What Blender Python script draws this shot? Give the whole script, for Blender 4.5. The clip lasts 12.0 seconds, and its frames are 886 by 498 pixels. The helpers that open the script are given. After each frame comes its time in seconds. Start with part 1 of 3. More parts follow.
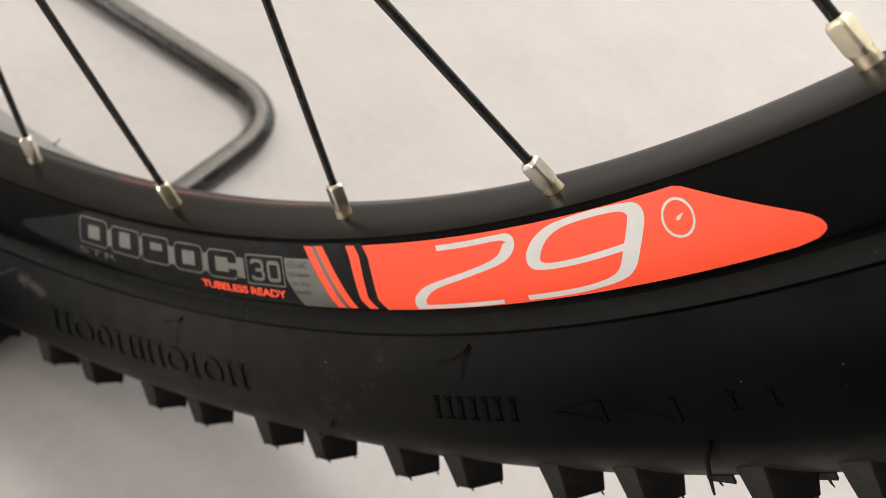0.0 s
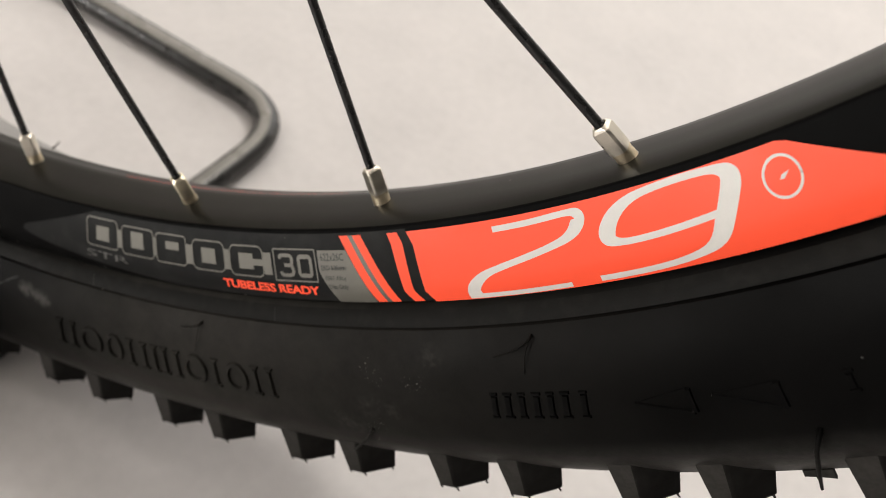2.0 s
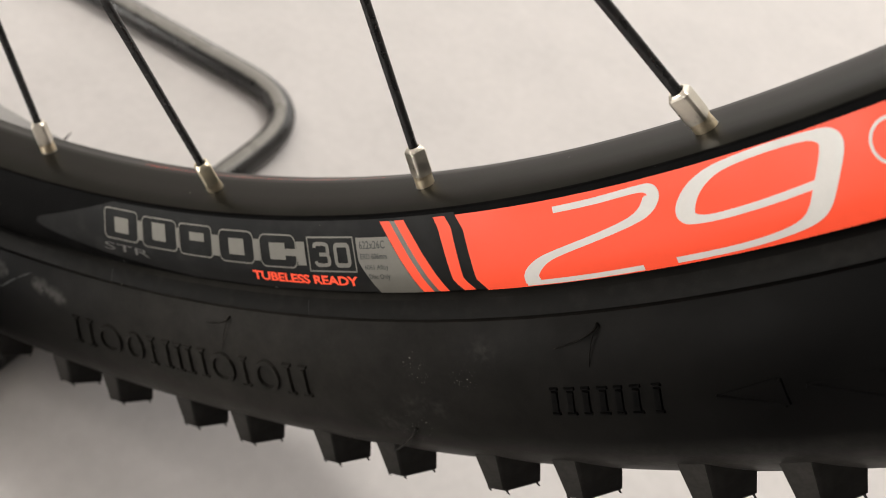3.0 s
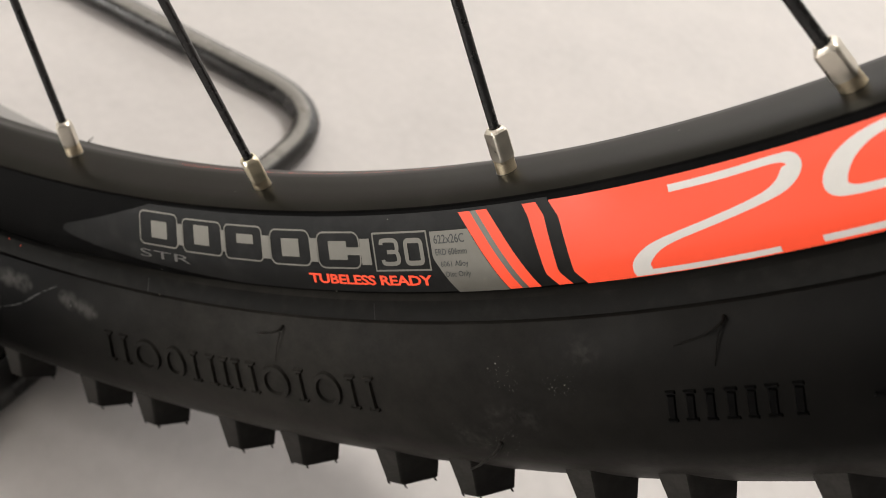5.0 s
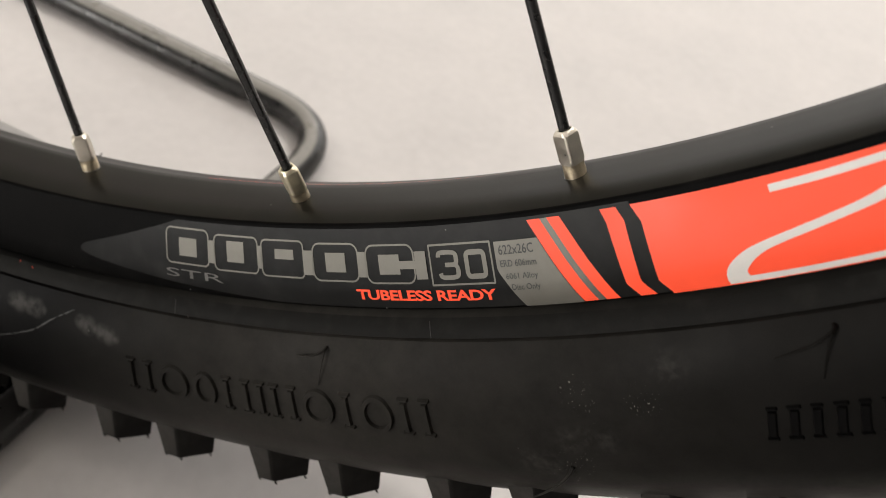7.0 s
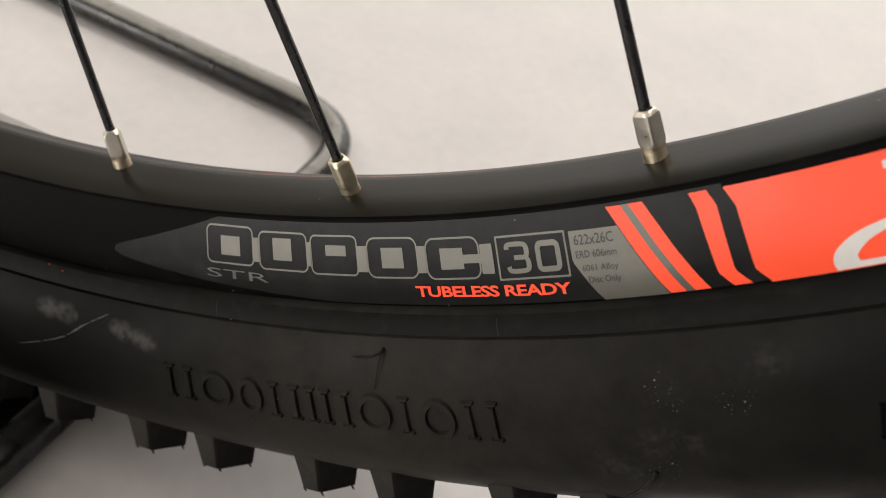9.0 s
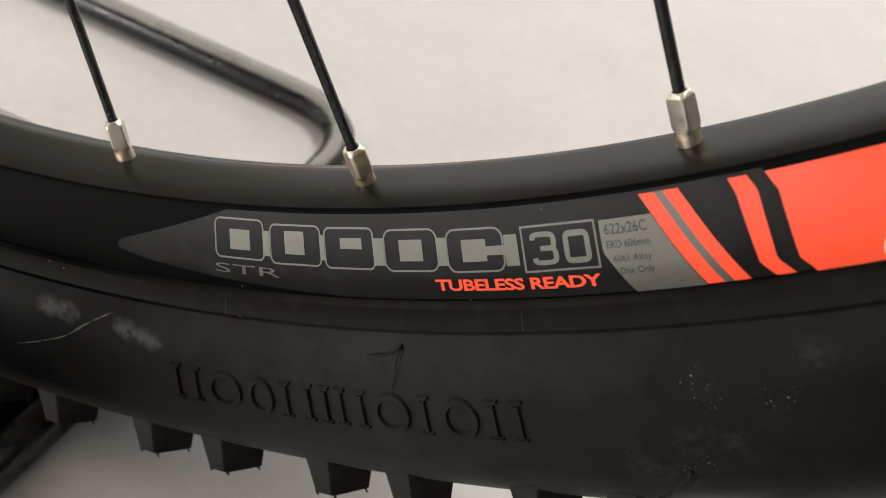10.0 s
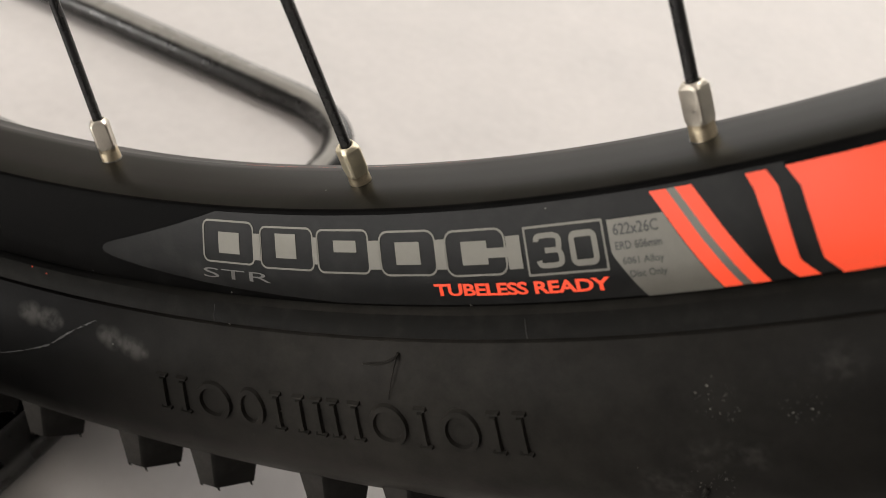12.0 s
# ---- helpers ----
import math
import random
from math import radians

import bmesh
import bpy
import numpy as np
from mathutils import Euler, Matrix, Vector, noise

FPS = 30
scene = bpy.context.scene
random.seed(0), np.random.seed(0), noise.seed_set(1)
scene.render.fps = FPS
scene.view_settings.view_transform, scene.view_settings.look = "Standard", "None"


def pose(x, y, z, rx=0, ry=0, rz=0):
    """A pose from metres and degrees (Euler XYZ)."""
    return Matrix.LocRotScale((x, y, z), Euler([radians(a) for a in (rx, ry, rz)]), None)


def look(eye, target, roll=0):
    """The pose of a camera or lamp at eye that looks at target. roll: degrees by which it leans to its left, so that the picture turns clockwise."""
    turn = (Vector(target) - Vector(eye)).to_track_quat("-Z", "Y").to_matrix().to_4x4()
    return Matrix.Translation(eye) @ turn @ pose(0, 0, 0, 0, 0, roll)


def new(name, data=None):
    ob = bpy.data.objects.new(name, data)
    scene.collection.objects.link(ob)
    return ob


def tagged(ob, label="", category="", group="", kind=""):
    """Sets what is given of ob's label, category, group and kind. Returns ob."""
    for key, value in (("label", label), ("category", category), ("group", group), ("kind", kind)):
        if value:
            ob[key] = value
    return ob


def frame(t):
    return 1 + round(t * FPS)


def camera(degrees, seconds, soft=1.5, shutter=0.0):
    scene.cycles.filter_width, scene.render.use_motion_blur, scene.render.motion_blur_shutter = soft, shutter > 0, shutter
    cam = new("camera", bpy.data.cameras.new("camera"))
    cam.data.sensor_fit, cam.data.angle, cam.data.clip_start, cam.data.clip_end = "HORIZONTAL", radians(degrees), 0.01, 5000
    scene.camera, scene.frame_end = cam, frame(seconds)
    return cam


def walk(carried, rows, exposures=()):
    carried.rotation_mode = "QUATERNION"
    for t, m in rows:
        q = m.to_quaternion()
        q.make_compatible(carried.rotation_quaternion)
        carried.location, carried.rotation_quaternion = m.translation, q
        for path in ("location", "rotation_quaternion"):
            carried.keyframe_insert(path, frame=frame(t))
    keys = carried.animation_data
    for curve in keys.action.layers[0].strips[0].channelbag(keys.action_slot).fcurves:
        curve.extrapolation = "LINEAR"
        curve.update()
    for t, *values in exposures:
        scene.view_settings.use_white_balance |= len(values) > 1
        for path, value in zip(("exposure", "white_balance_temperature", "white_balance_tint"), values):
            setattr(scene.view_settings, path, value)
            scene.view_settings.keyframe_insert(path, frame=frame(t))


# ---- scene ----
cam = camera(53.84, 12.0, soft=0.55)
rows = [
    (0.0, look((0.2376, -0.1230, 0.2851), (0.2091, -0.0225, 0.1639), 15.81)),
    (0.5, look((0.2354, -0.1238, 0.2809), (0.2066, -0.0226, 0.1603), 15.77)),
    (1.0, look((0.2324, -0.1228, 0.2766), (0.2038, -0.0203, 0.1571), 15.63)),
    (1.5, look((0.2300, -0.1231, 0.2719), (0.2020, -0.0190, 0.1537), 15.26)),
    (2.0, look((0.2261, -0.1238, 0.2653), (0.1983, -0.0193, 0.1474), 15.04)),
    (2.5, look((0.2217, -0.1237, 0.2591), (0.1954, -0.0178, 0.1420), 15.46)),
    (3.0, look((0.2165, -0.1217, 0.2518), (0.1886, -0.0168, 0.1342), 14.37)),
    (5.0, look((0.2005, -0.1198, 0.2327), (0.1721, -0.0122, 0.1177), 12.92)),
    (5.5, look((0.1960, -0.1187, 0.2291), (0.1679, -0.0102, 0.1150), 12.78)),
    (6.0, look((0.1925, -0.1178, 0.2275), (0.1646, -0.0078, 0.1146), 12.48)),
    (6.5, look((0.1888, -0.1185, 0.2248), (0.1615, -0.0080, 0.1123), 12.45)),
    (7.0, look((0.1849, -0.1198, 0.2210), (0.1594, -0.0077, 0.1097), 13.32)),
    (9.0, look((0.1734, -0.1187, 0.2104), (0.1478, -0.0056, 0.1001), 12.43)),
    (9.5, look((0.1712, -0.1181, 0.2063), (0.1456, -0.0046, 0.0964), 12.21)),
    (10.0, look((0.1687, -0.1166, 0.2039), (0.1440, -0.0030, 0.0940), 12.41)),
    (10.5, look((0.1672, -0.1164, 0.2018), (0.1419, -0.0026, 0.0922), 12.24)),
    (11.0, look((0.1677, -0.1146, 0.2000), (0.1422, -0.0006, 0.0906), 12.14)),
    (11.5, look((0.1689, -0.1119, 0.1982), (0.1431, 0.0023, 0.0892), 11.89)),
    (12.0, look((0.1687, -0.1111, 0.1976), (0.1426, 0.0033, 0.0888), 11.87)),
]
walk(cam, rows)
cam.data.dof.use_dof = True
cam.data.dof.focus_distance = 0.155
cam.data.dof.aperture_fstop = 22.0

# ---- light: a lit shop floor under ceiling panels ----
world = bpy.data.worlds.new("world")
scene.world = world
world.use_nodes = True
world.node_tree.nodes["Background"].inputs[0].default_value = (1.0, 0.97, 0.93, 1)
world.node_tree.nodes["Background"].inputs[1].default_value = 0.05


def panel_lamp(x, y, sx, sy, watts, colour=(1.0, 0.955, 0.89)):
    data = bpy.data.lights.new("ceiling_panel_light", "AREA")
    data.shape, data.size, data.size_y = "RECTANGLE", sx, sy
    data.energy, data.color = watts, colour
    ob = new("ceiling_panel_light", data)
    ob.matrix_world = look((x, y, 2.72), (x, y, 0))
    return ob


panel_lamp(1.1, 1.2, 0.5, 0.5, 35)
panel_lamp(-0.5, 1.75, 2.2, 2.0, 15)
panel_lamp(-2.2, -0.3, 0.3, 0.3, 9)


def unseen_area_light(eye, target, wide, high, watts):
    """An unseen area lamp, added in a wall opening."""
    area_data = bpy.data.lights.new("unseen_area_light", "AREA")
    area_data.shape, area_data.size, area_data.size_y, area_data.energy, area_data.color = "RECTANGLE", wide, high, watts, (1.0, 0.963, 0.918)
    new("unseen_area_light", area_data).matrix_world = look(eye, target)


# both are unseen and added: one lights the wheel's front, one its back
unseen_area_light((-1.9, -2.48, 0.5), (-1.6, 0, 0.45), 2.0, 0.8, 86)
unseen_area_light((-0.4, 3.06, 1.25), (-0.4, 0, 1.25), 4.2, 2.0, 55)


# ---- the wheel's numbers (metres, degrees) ----
ROLL = 36.5          # how far the wheel is turned: its own zero lies this far from straight down
AXLE = 0.372         # height of the axle
SPOKES = 32
C0, C1, C2, LIP = -0.01358, -0.4623, 8.0, 30.0   # side of the rim: a slope C1 at 308 mm, bulging by C2, rounded off towards its lip


def on_wheel(deg, r, y):
    """A place on the wheel: angle in degrees, radius and side in metres."""
    a = radians(deg + ROLL)
    return Vector((r * math.sin(a), y, AXLE - r * math.cos(a)))


def rim_side(r):
    """How far the rim's near side lies from the wheel's middle plane at a radius, in metres."""
    return C0 + C1 * (r - 0.31) + C2 * ((r - 0.308) ** 2 - 2.4e-5) + LIP * max(0, r - 0.3106) ** 2


def on_side(deg, mm, lift=0.0):
    """A place on the near side of the rim, lifted off it by some metres."""
    r = mm / 1000
    c = C1 + 2 * C2 * (r - 0.308) + 2 * LIP * max(0, r - 0.3106)
    k = math.hypot(1, c)
    return on_wheel(deg, r + c / k * lift, rim_side(r) - lift / k)


# ---- materials ----
def material(name, colour, rough=0.5, metal=0.0, spread=0.15, scale=60.0, bump=0.0, bump_scale=400.0, coat=0.0, rough_spread=0.1, dust=0.0, film_of_dust=0.025):
    """A plain surface with colour variation at two scales and a fine relief."""
    m = bpy.data.materials.new(name)
    m.use_nodes = True
    n, l = m.node_tree.nodes, m.node_tree.links
    b = n["Principled BSDF"]
    co = n.new("ShaderNodeTexCoord")
    a = n.new("ShaderNodeTexNoise")
    a.inputs["Scale"].default_value, a.inputs["Detail"].default_value = scale, 6
    c = n.new("ShaderNodeTexNoise")
    c.inputs["Scale"].default_value, c.inputs["Detail"].default_value = scale * 9, 4
    l.new(co.outputs["Object"], a.inputs["Vector"])
    l.new(co.outputs["Object"], c.inputs["Vector"])
    mix = n.new("ShaderNodeMath")
    mix.operation = "MULTIPLY_ADD"
    l.new(c.outputs[0], mix.inputs[0])
    mix.inputs[1].default_value = 0.5
    l.new(a.outputs[0], mix.inputs[2])
    ramp = n.new("ShaderNodeMapRange")
    ramp.inputs["From Min"].default_value, ramp.inputs["From Max"].default_value = 0.45, 1.05
    ramp.inputs["To Min"].default_value, ramp.inputs["To Max"].default_value = 1 - spread, 1 + spread
    l.new(mix.outputs[0], ramp.inputs["Value"])
    tint = n.new("ShaderNodeVectorMath")
    tint.operation = "SCALE"
    tint.inputs[0].default_value = colour
    l.new(ramp.outputs[0], tint.inputs["Scale"])
    l.new(tint.outputs[0], b.inputs["Base Color"])
    rr = n.new("ShaderNodeMapRange")
    rr.inputs["From Min"].default_value, rr.inputs["From Max"].default_value = 0.3, 0.7
    rr.inputs["To Min"].default_value, rr.inputs["To Max"].default_value = max(0.02, rough - rough_spread), min(1, rough + rough_spread)
    l.new(a.outputs[0], rr.inputs["Value"])
    l.new(rr.outputs[0], b.inputs["Roughness"])
    b.inputs["Metallic"].default_value = metal
    b.inputs["Coat Weight"].default_value = coat
    b.inputs["Coat Roughness"].default_value = 0.15
    if dust:
        v = n.new("ShaderNodeTexVoronoi")
        v.inputs["Scale"].default_value = 420
        l.new(co.outputs["Object"], v.inputs["Vector"])
        near = n.new("ShaderNodeMath")
        near.operation = "LESS_THAN"
        l.new(v.outputs["Distance"], near.inputs[0])
        near.inputs[1].default_value = 0.075
        pick = n.new("ShaderNodeSeparateColor")
        l.new(v.outputs["Color"], pick.inputs[0])
        some = n.new("ShaderNodeMath")
        some.operation = "GREATER_THAN"
        l.new(pick.outputs[0], some.inputs[0])
        some.inputs[1].default_value = 1 - dust
        speck = n.new("ShaderNodeMath")
        speck.operation = "MULTIPLY"
        l.new(near.outputs[0], speck.inputs[0])
        l.new(some.outputs[0], speck.inputs[1])
        haze = n.new("ShaderNodeMapRange")
        haze.inputs["From Min"].default_value, haze.inputs["From Max"].default_value = 0.5, 0.8
        haze.inputs["To Min"].default_value, haze.inputs["To Max"].default_value = 0, film_of_dust
        l.new(a.outputs[0], haze.inputs["Value"])
        both = n.new("ShaderNodeMath")
        both.operation = "MULTIPLY_ADD"
        l.new(speck.outputs[0], both.inputs[0])
        both.inputs[1].default_value = 0.3
        l.new(haze.outputs[0], both.inputs[2])
        over = n.new("ShaderNodeMix")
        over.data_type = "RGBA"
        l.new(both.outputs[0], over.inputs["Factor"])
        l.new(tint.outputs[0], over.inputs["A"])
        over.inputs["B"].default_value = (0.32, 0.31, 0.29, 1)
        l.new(over.outputs["Result"], b.inputs["Base Color"])
    if bump:
        d = n.new("ShaderNodeTexNoise")
        d.inputs["Scale"].default_value, d.inputs["Detail"].default_value = bump_scale, 5
        l.new(co.outputs["Object"], d.inputs["Vector"])
        u = n.new("ShaderNodeBump")
        u.inputs["Strength"].default_value, u.inputs["Distance"].default_value = bump, 0.0006
        l.new(d.outputs[0], u.inputs["Height"])
        l.new(u.outputs[0], b.inputs["Normal"])
    return m


def add_marks(m, places, colour, fine=900.0, low=0.55, amount=0.6, width=0.12):
    """Dried splashes and scuffs of their own shape on a material: (centre, radius along the tyre, radius across) each."""
    n, l = m.node_tree.nodes, m.node_tree.links
    b = n["Principled BSDF"]
    before = b.inputs["Base Color"].links[0].from_socket
    co = n.new("ShaderNodeTexCoord")
    total = None
    for place, size in places:
        d = n.new("ShaderNodeVectorMath")
        d.operation = "DISTANCE"
        l.new(co.outputs["Object"], d.inputs[0])
        d.inputs[1].default_value = place
        near = n.new("ShaderNodeMapRange")
        near.inputs["From Min"].default_value, near.inputs["From Max"].default_value = size, size * 0.3
        near.inputs["To Min"].default_value, near.inputs["To Max"].default_value = 0, 1
        l.new(d.outputs["Value"], near.inputs["Value"])
        if total is None:
            total = near.outputs[0]
        else:
            s = n.new("ShaderNodeMath")
            s.operation = "MAXIMUM"
            l.new(total, s.inputs[0])
            l.new(near.outputs[0], s.inputs[1])
            total = s.outputs[0]
    g = n.new("ShaderNodeTexNoise")
    g.inputs["Scale"].default_value, g.inputs["Detail"].default_value = fine, 3
    l.new(co.outputs["Object"], g.inputs["Vector"])
    cut = n.new("ShaderNodeMapRange")
    cut.inputs["From Min"].default_value, cut.inputs["From Max"].default_value = low, low + width
    cut.inputs["To Min"].default_value, cut.inputs["To Max"].default_value = 0, amount
    l.new(g.outputs[0], cut.inputs["Value"])
    both = n.new("ShaderNodeMath")
    both.operation = "MULTIPLY"
    l.new(total, both.inputs[0])
    l.new(cut.outputs[0], both.inputs[1])
    mix = n.new("ShaderNodeMix")
    mix.data_type = "RGBA"
    l.new(both.outputs[0], mix.inputs["Factor"])
    l.new(before, mix.inputs["A"])
    mix.inputs["B"].default_value = (*colour, 1)
    l.new(mix.outputs["Result"], b.inputs["Base Color"])


def add_floor_bounce_ring(m, r0, r1, colour, amount, grain=700.0):
    """Paints in the floor's bounced light: begins at radius r0 (mm) on the wheel and is full at r1, broken up by fine
    grain.
    """
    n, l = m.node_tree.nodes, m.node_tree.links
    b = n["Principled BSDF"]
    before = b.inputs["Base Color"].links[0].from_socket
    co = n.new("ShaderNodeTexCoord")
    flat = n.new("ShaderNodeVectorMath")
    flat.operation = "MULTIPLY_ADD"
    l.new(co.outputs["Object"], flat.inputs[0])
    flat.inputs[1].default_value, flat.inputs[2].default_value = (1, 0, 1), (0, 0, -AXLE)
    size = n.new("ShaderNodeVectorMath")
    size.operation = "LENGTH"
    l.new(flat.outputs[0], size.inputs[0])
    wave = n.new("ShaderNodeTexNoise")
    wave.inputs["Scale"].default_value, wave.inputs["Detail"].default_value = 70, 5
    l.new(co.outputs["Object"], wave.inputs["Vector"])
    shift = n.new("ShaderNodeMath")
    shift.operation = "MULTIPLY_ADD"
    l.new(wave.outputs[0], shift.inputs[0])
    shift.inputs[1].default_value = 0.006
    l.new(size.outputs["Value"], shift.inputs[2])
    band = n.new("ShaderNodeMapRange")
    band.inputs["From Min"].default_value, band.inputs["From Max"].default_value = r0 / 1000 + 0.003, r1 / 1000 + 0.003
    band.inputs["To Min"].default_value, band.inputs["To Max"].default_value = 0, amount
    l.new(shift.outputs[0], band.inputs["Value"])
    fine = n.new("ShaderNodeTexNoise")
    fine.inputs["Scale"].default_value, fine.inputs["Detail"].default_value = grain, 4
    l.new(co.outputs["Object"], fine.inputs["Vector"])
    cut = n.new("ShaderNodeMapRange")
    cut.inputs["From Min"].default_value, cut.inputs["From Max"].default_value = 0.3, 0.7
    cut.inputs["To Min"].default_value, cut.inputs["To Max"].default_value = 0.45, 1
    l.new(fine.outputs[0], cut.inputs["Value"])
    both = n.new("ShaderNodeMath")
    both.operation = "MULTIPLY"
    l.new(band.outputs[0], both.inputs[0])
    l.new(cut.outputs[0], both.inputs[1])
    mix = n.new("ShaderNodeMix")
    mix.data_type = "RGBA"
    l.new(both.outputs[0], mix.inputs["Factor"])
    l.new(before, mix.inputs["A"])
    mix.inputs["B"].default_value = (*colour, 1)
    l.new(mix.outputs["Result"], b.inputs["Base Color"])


def add_lit_dust_along(m, x0, x1, colour, amount):
    """A patchy film of dust, also painting in light, that grows from x0 to x1 along the floor's x, and ends past x1."""
    n, l = m.node_tree.nodes, m.node_tree.links
    b = n["Principled BSDF"]
    before = b.inputs["Base Color"].links[0].from_socket
    co = n.new("ShaderNodeTexCoord")
    axis = n.new("ShaderNodeSeparateXYZ")
    l.new(co.outputs["Object"], axis.inputs[0])
    run = n.new("ShaderNodeMapRange")
    run.inputs["From Min"].default_value, run.inputs["From Max"].default_value = x0, x1
    run.inputs["To Min"].default_value, run.inputs["To Max"].default_value = 0, amount
    l.new(axis.outputs[0], run.inputs["Value"])
    fade = n.new("ShaderNodeMapRange")
    fade.inputs["From Min"].default_value, fade.inputs["From Max"].default_value = x1 - 0.05, x1 + 0.02
    l.new(axis.outputs[0], fade.inputs["Value"])
    here = n.new("ShaderNodeMath")
    here.operation = "MULTIPLY"
    l.new(run.outputs[0], here.inputs[0])
    l.new(fade.outputs[0], here.inputs[1])
    patch = n.new("ShaderNodeTexNoise")
    patch.inputs["Scale"].default_value, patch.inputs["Detail"].default_value, patch.inputs["Roughness"].default_value = 150, 11, 0.78
    l.new(co.outputs["Object"], patch.inputs["Vector"])
    cut = n.new("ShaderNodeMapRange")
    cut.inputs["From Min"].default_value, cut.inputs["From Max"].default_value = 0.25, 0.78
    cut.inputs["To Min"].default_value, cut.inputs["To Max"].default_value = 0.45, 1.35
    cut.clamp = True
    l.new(patch.outputs[0], cut.inputs["Value"])
    both = n.new("ShaderNodeMath")
    both.operation = "MULTIPLY"
    l.new(here.outputs[0], both.inputs[0])
    l.new(cut.outputs[0], both.inputs[1])
    mix = n.new("ShaderNodeMix")
    mix.data_type = "RGBA"
    l.new(both.outputs[0], mix.inputs["Factor"])
    l.new(before, mix.inputs["A"])
    mix.inputs["B"].default_value = (*colour, 1)
    l.new(mix.outputs["Result"], b.inputs["Base Color"])


def add_worn_sheen_top(m, colour):
    """Grey wear along the top of a bar that lies on the floor, its tilted band also painting in a sheen, towards its
    rear end.
    """
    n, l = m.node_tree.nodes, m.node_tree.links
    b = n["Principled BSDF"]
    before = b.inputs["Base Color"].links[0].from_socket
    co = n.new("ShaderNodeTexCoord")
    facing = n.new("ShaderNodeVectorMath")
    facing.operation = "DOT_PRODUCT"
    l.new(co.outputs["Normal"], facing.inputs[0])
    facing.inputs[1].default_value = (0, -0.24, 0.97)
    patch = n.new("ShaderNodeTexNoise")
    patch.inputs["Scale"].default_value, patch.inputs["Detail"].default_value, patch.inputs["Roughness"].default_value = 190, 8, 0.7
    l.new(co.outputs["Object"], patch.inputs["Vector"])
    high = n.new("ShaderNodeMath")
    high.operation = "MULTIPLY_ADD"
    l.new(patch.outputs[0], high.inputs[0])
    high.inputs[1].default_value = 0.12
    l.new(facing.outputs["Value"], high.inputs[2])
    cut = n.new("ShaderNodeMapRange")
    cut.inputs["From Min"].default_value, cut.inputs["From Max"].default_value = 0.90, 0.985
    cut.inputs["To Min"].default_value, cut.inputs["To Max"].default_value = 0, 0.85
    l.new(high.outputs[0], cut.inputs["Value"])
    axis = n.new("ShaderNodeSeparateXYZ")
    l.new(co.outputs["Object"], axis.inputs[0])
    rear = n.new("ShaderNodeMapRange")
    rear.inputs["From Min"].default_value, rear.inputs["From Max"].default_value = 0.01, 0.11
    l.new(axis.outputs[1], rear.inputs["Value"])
    worn_sheen = n.new("ShaderNodeMath")
    worn_sheen.operation = "MULTIPLY"
    l.new(cut.outputs[0], worn_sheen.inputs[0])
    l.new(rear.outputs[0], worn_sheen.inputs[1])
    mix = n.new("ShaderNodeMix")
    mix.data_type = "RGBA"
    l.new(worn_sheen.outputs[0], mix.inputs["Factor"])
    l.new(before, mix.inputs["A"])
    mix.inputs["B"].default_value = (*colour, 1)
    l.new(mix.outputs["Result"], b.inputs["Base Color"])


FLOOR = material("pale_vinyl", (0.64, 0.613, 0.605), 0.55, spread=0.09, scale=22, bump=0.05, bump_scale=90)
WALL = material("wall_paint", (0.30, 0.29, 0.28), 0.8, spread=0.05, scale=3)
WHITE_WALL = material("white_wall_paint", (0.74, 0.72, 0.69), 0.8, spread=0.05, scale=3)
DARK_WALL = material("unseen_dark_wall", (0.05, 0.05, 0.05), 0.8, spread=0.1, scale=3)
CEILING = material("ceiling_paint", (0.82, 0.80, 0.77), 0.85, spread=0.04, scale=3)
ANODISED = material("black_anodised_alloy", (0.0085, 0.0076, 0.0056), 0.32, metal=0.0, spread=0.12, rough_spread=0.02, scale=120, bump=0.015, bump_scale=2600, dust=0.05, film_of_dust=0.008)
SIDE = material("shaded_rim_side", (0.0030, 0.0029, 0.0028), 0.45, spread=0.15, rough_spread=0.03, scale=120, bump=0.02, bump_scale=2600, dust=0.05, film_of_dust=0.006)
FILM = material("dark_grey_film", (0.0098, 0.0098, 0.0096), 0.33, spread=0.1, rough_spread=0.02, scale=150, bump=0.04, bump_scale=1800, dust=0.03)
RED = material("fluorescent_red_film", (1.0, 0.092, 0.037), 0.42, spread=0.03, scale=60, bump=0.03, bump_scale=1500)
SILVER = material("pale_grey_print", (0.62, 0.60, 0.57), 0.45, spread=0.05, scale=300)
GREY = material("warm_grey_print", (0.108, 0.103, 0.088), 0.5, metal=0.5, rough_spread=0.03, spread=0.08, scale=500)
FAINT = material("faint_grey_print", (0.062, 0.060, 0.053), 0.42, spread=0.08, scale=500)
INK = material("dark_print", (0.010, 0.010, 0.0095), 0.5, spread=0.1, scale=300)
RUBBER = material("black_rubber", (0.0018, 0.0017, 0.0016), 0.50, spread=0.25, scale=45, bump=0.05, bump_scale=2300, dust=0.06, film_of_dust=0.004)
# one tread rubber in two tones: the paler carries light on outward faces
TREAD = material("lit_face_tread_rubber", (0.030, 0.028, 0.0257), 0.6, spread=0.35, scale=160, bump=0.06, bump_scale=2000, dust=0.05)
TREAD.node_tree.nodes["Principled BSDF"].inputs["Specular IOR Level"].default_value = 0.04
TREAD_SIDE = material("tread_side_rubber", (0.0075, 0.0068, 0.0062), 0.55, spread=0.35, scale=160, bump=0.06, bump_scale=2000, dust=0.05)
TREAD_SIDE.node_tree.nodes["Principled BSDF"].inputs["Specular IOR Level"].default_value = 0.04
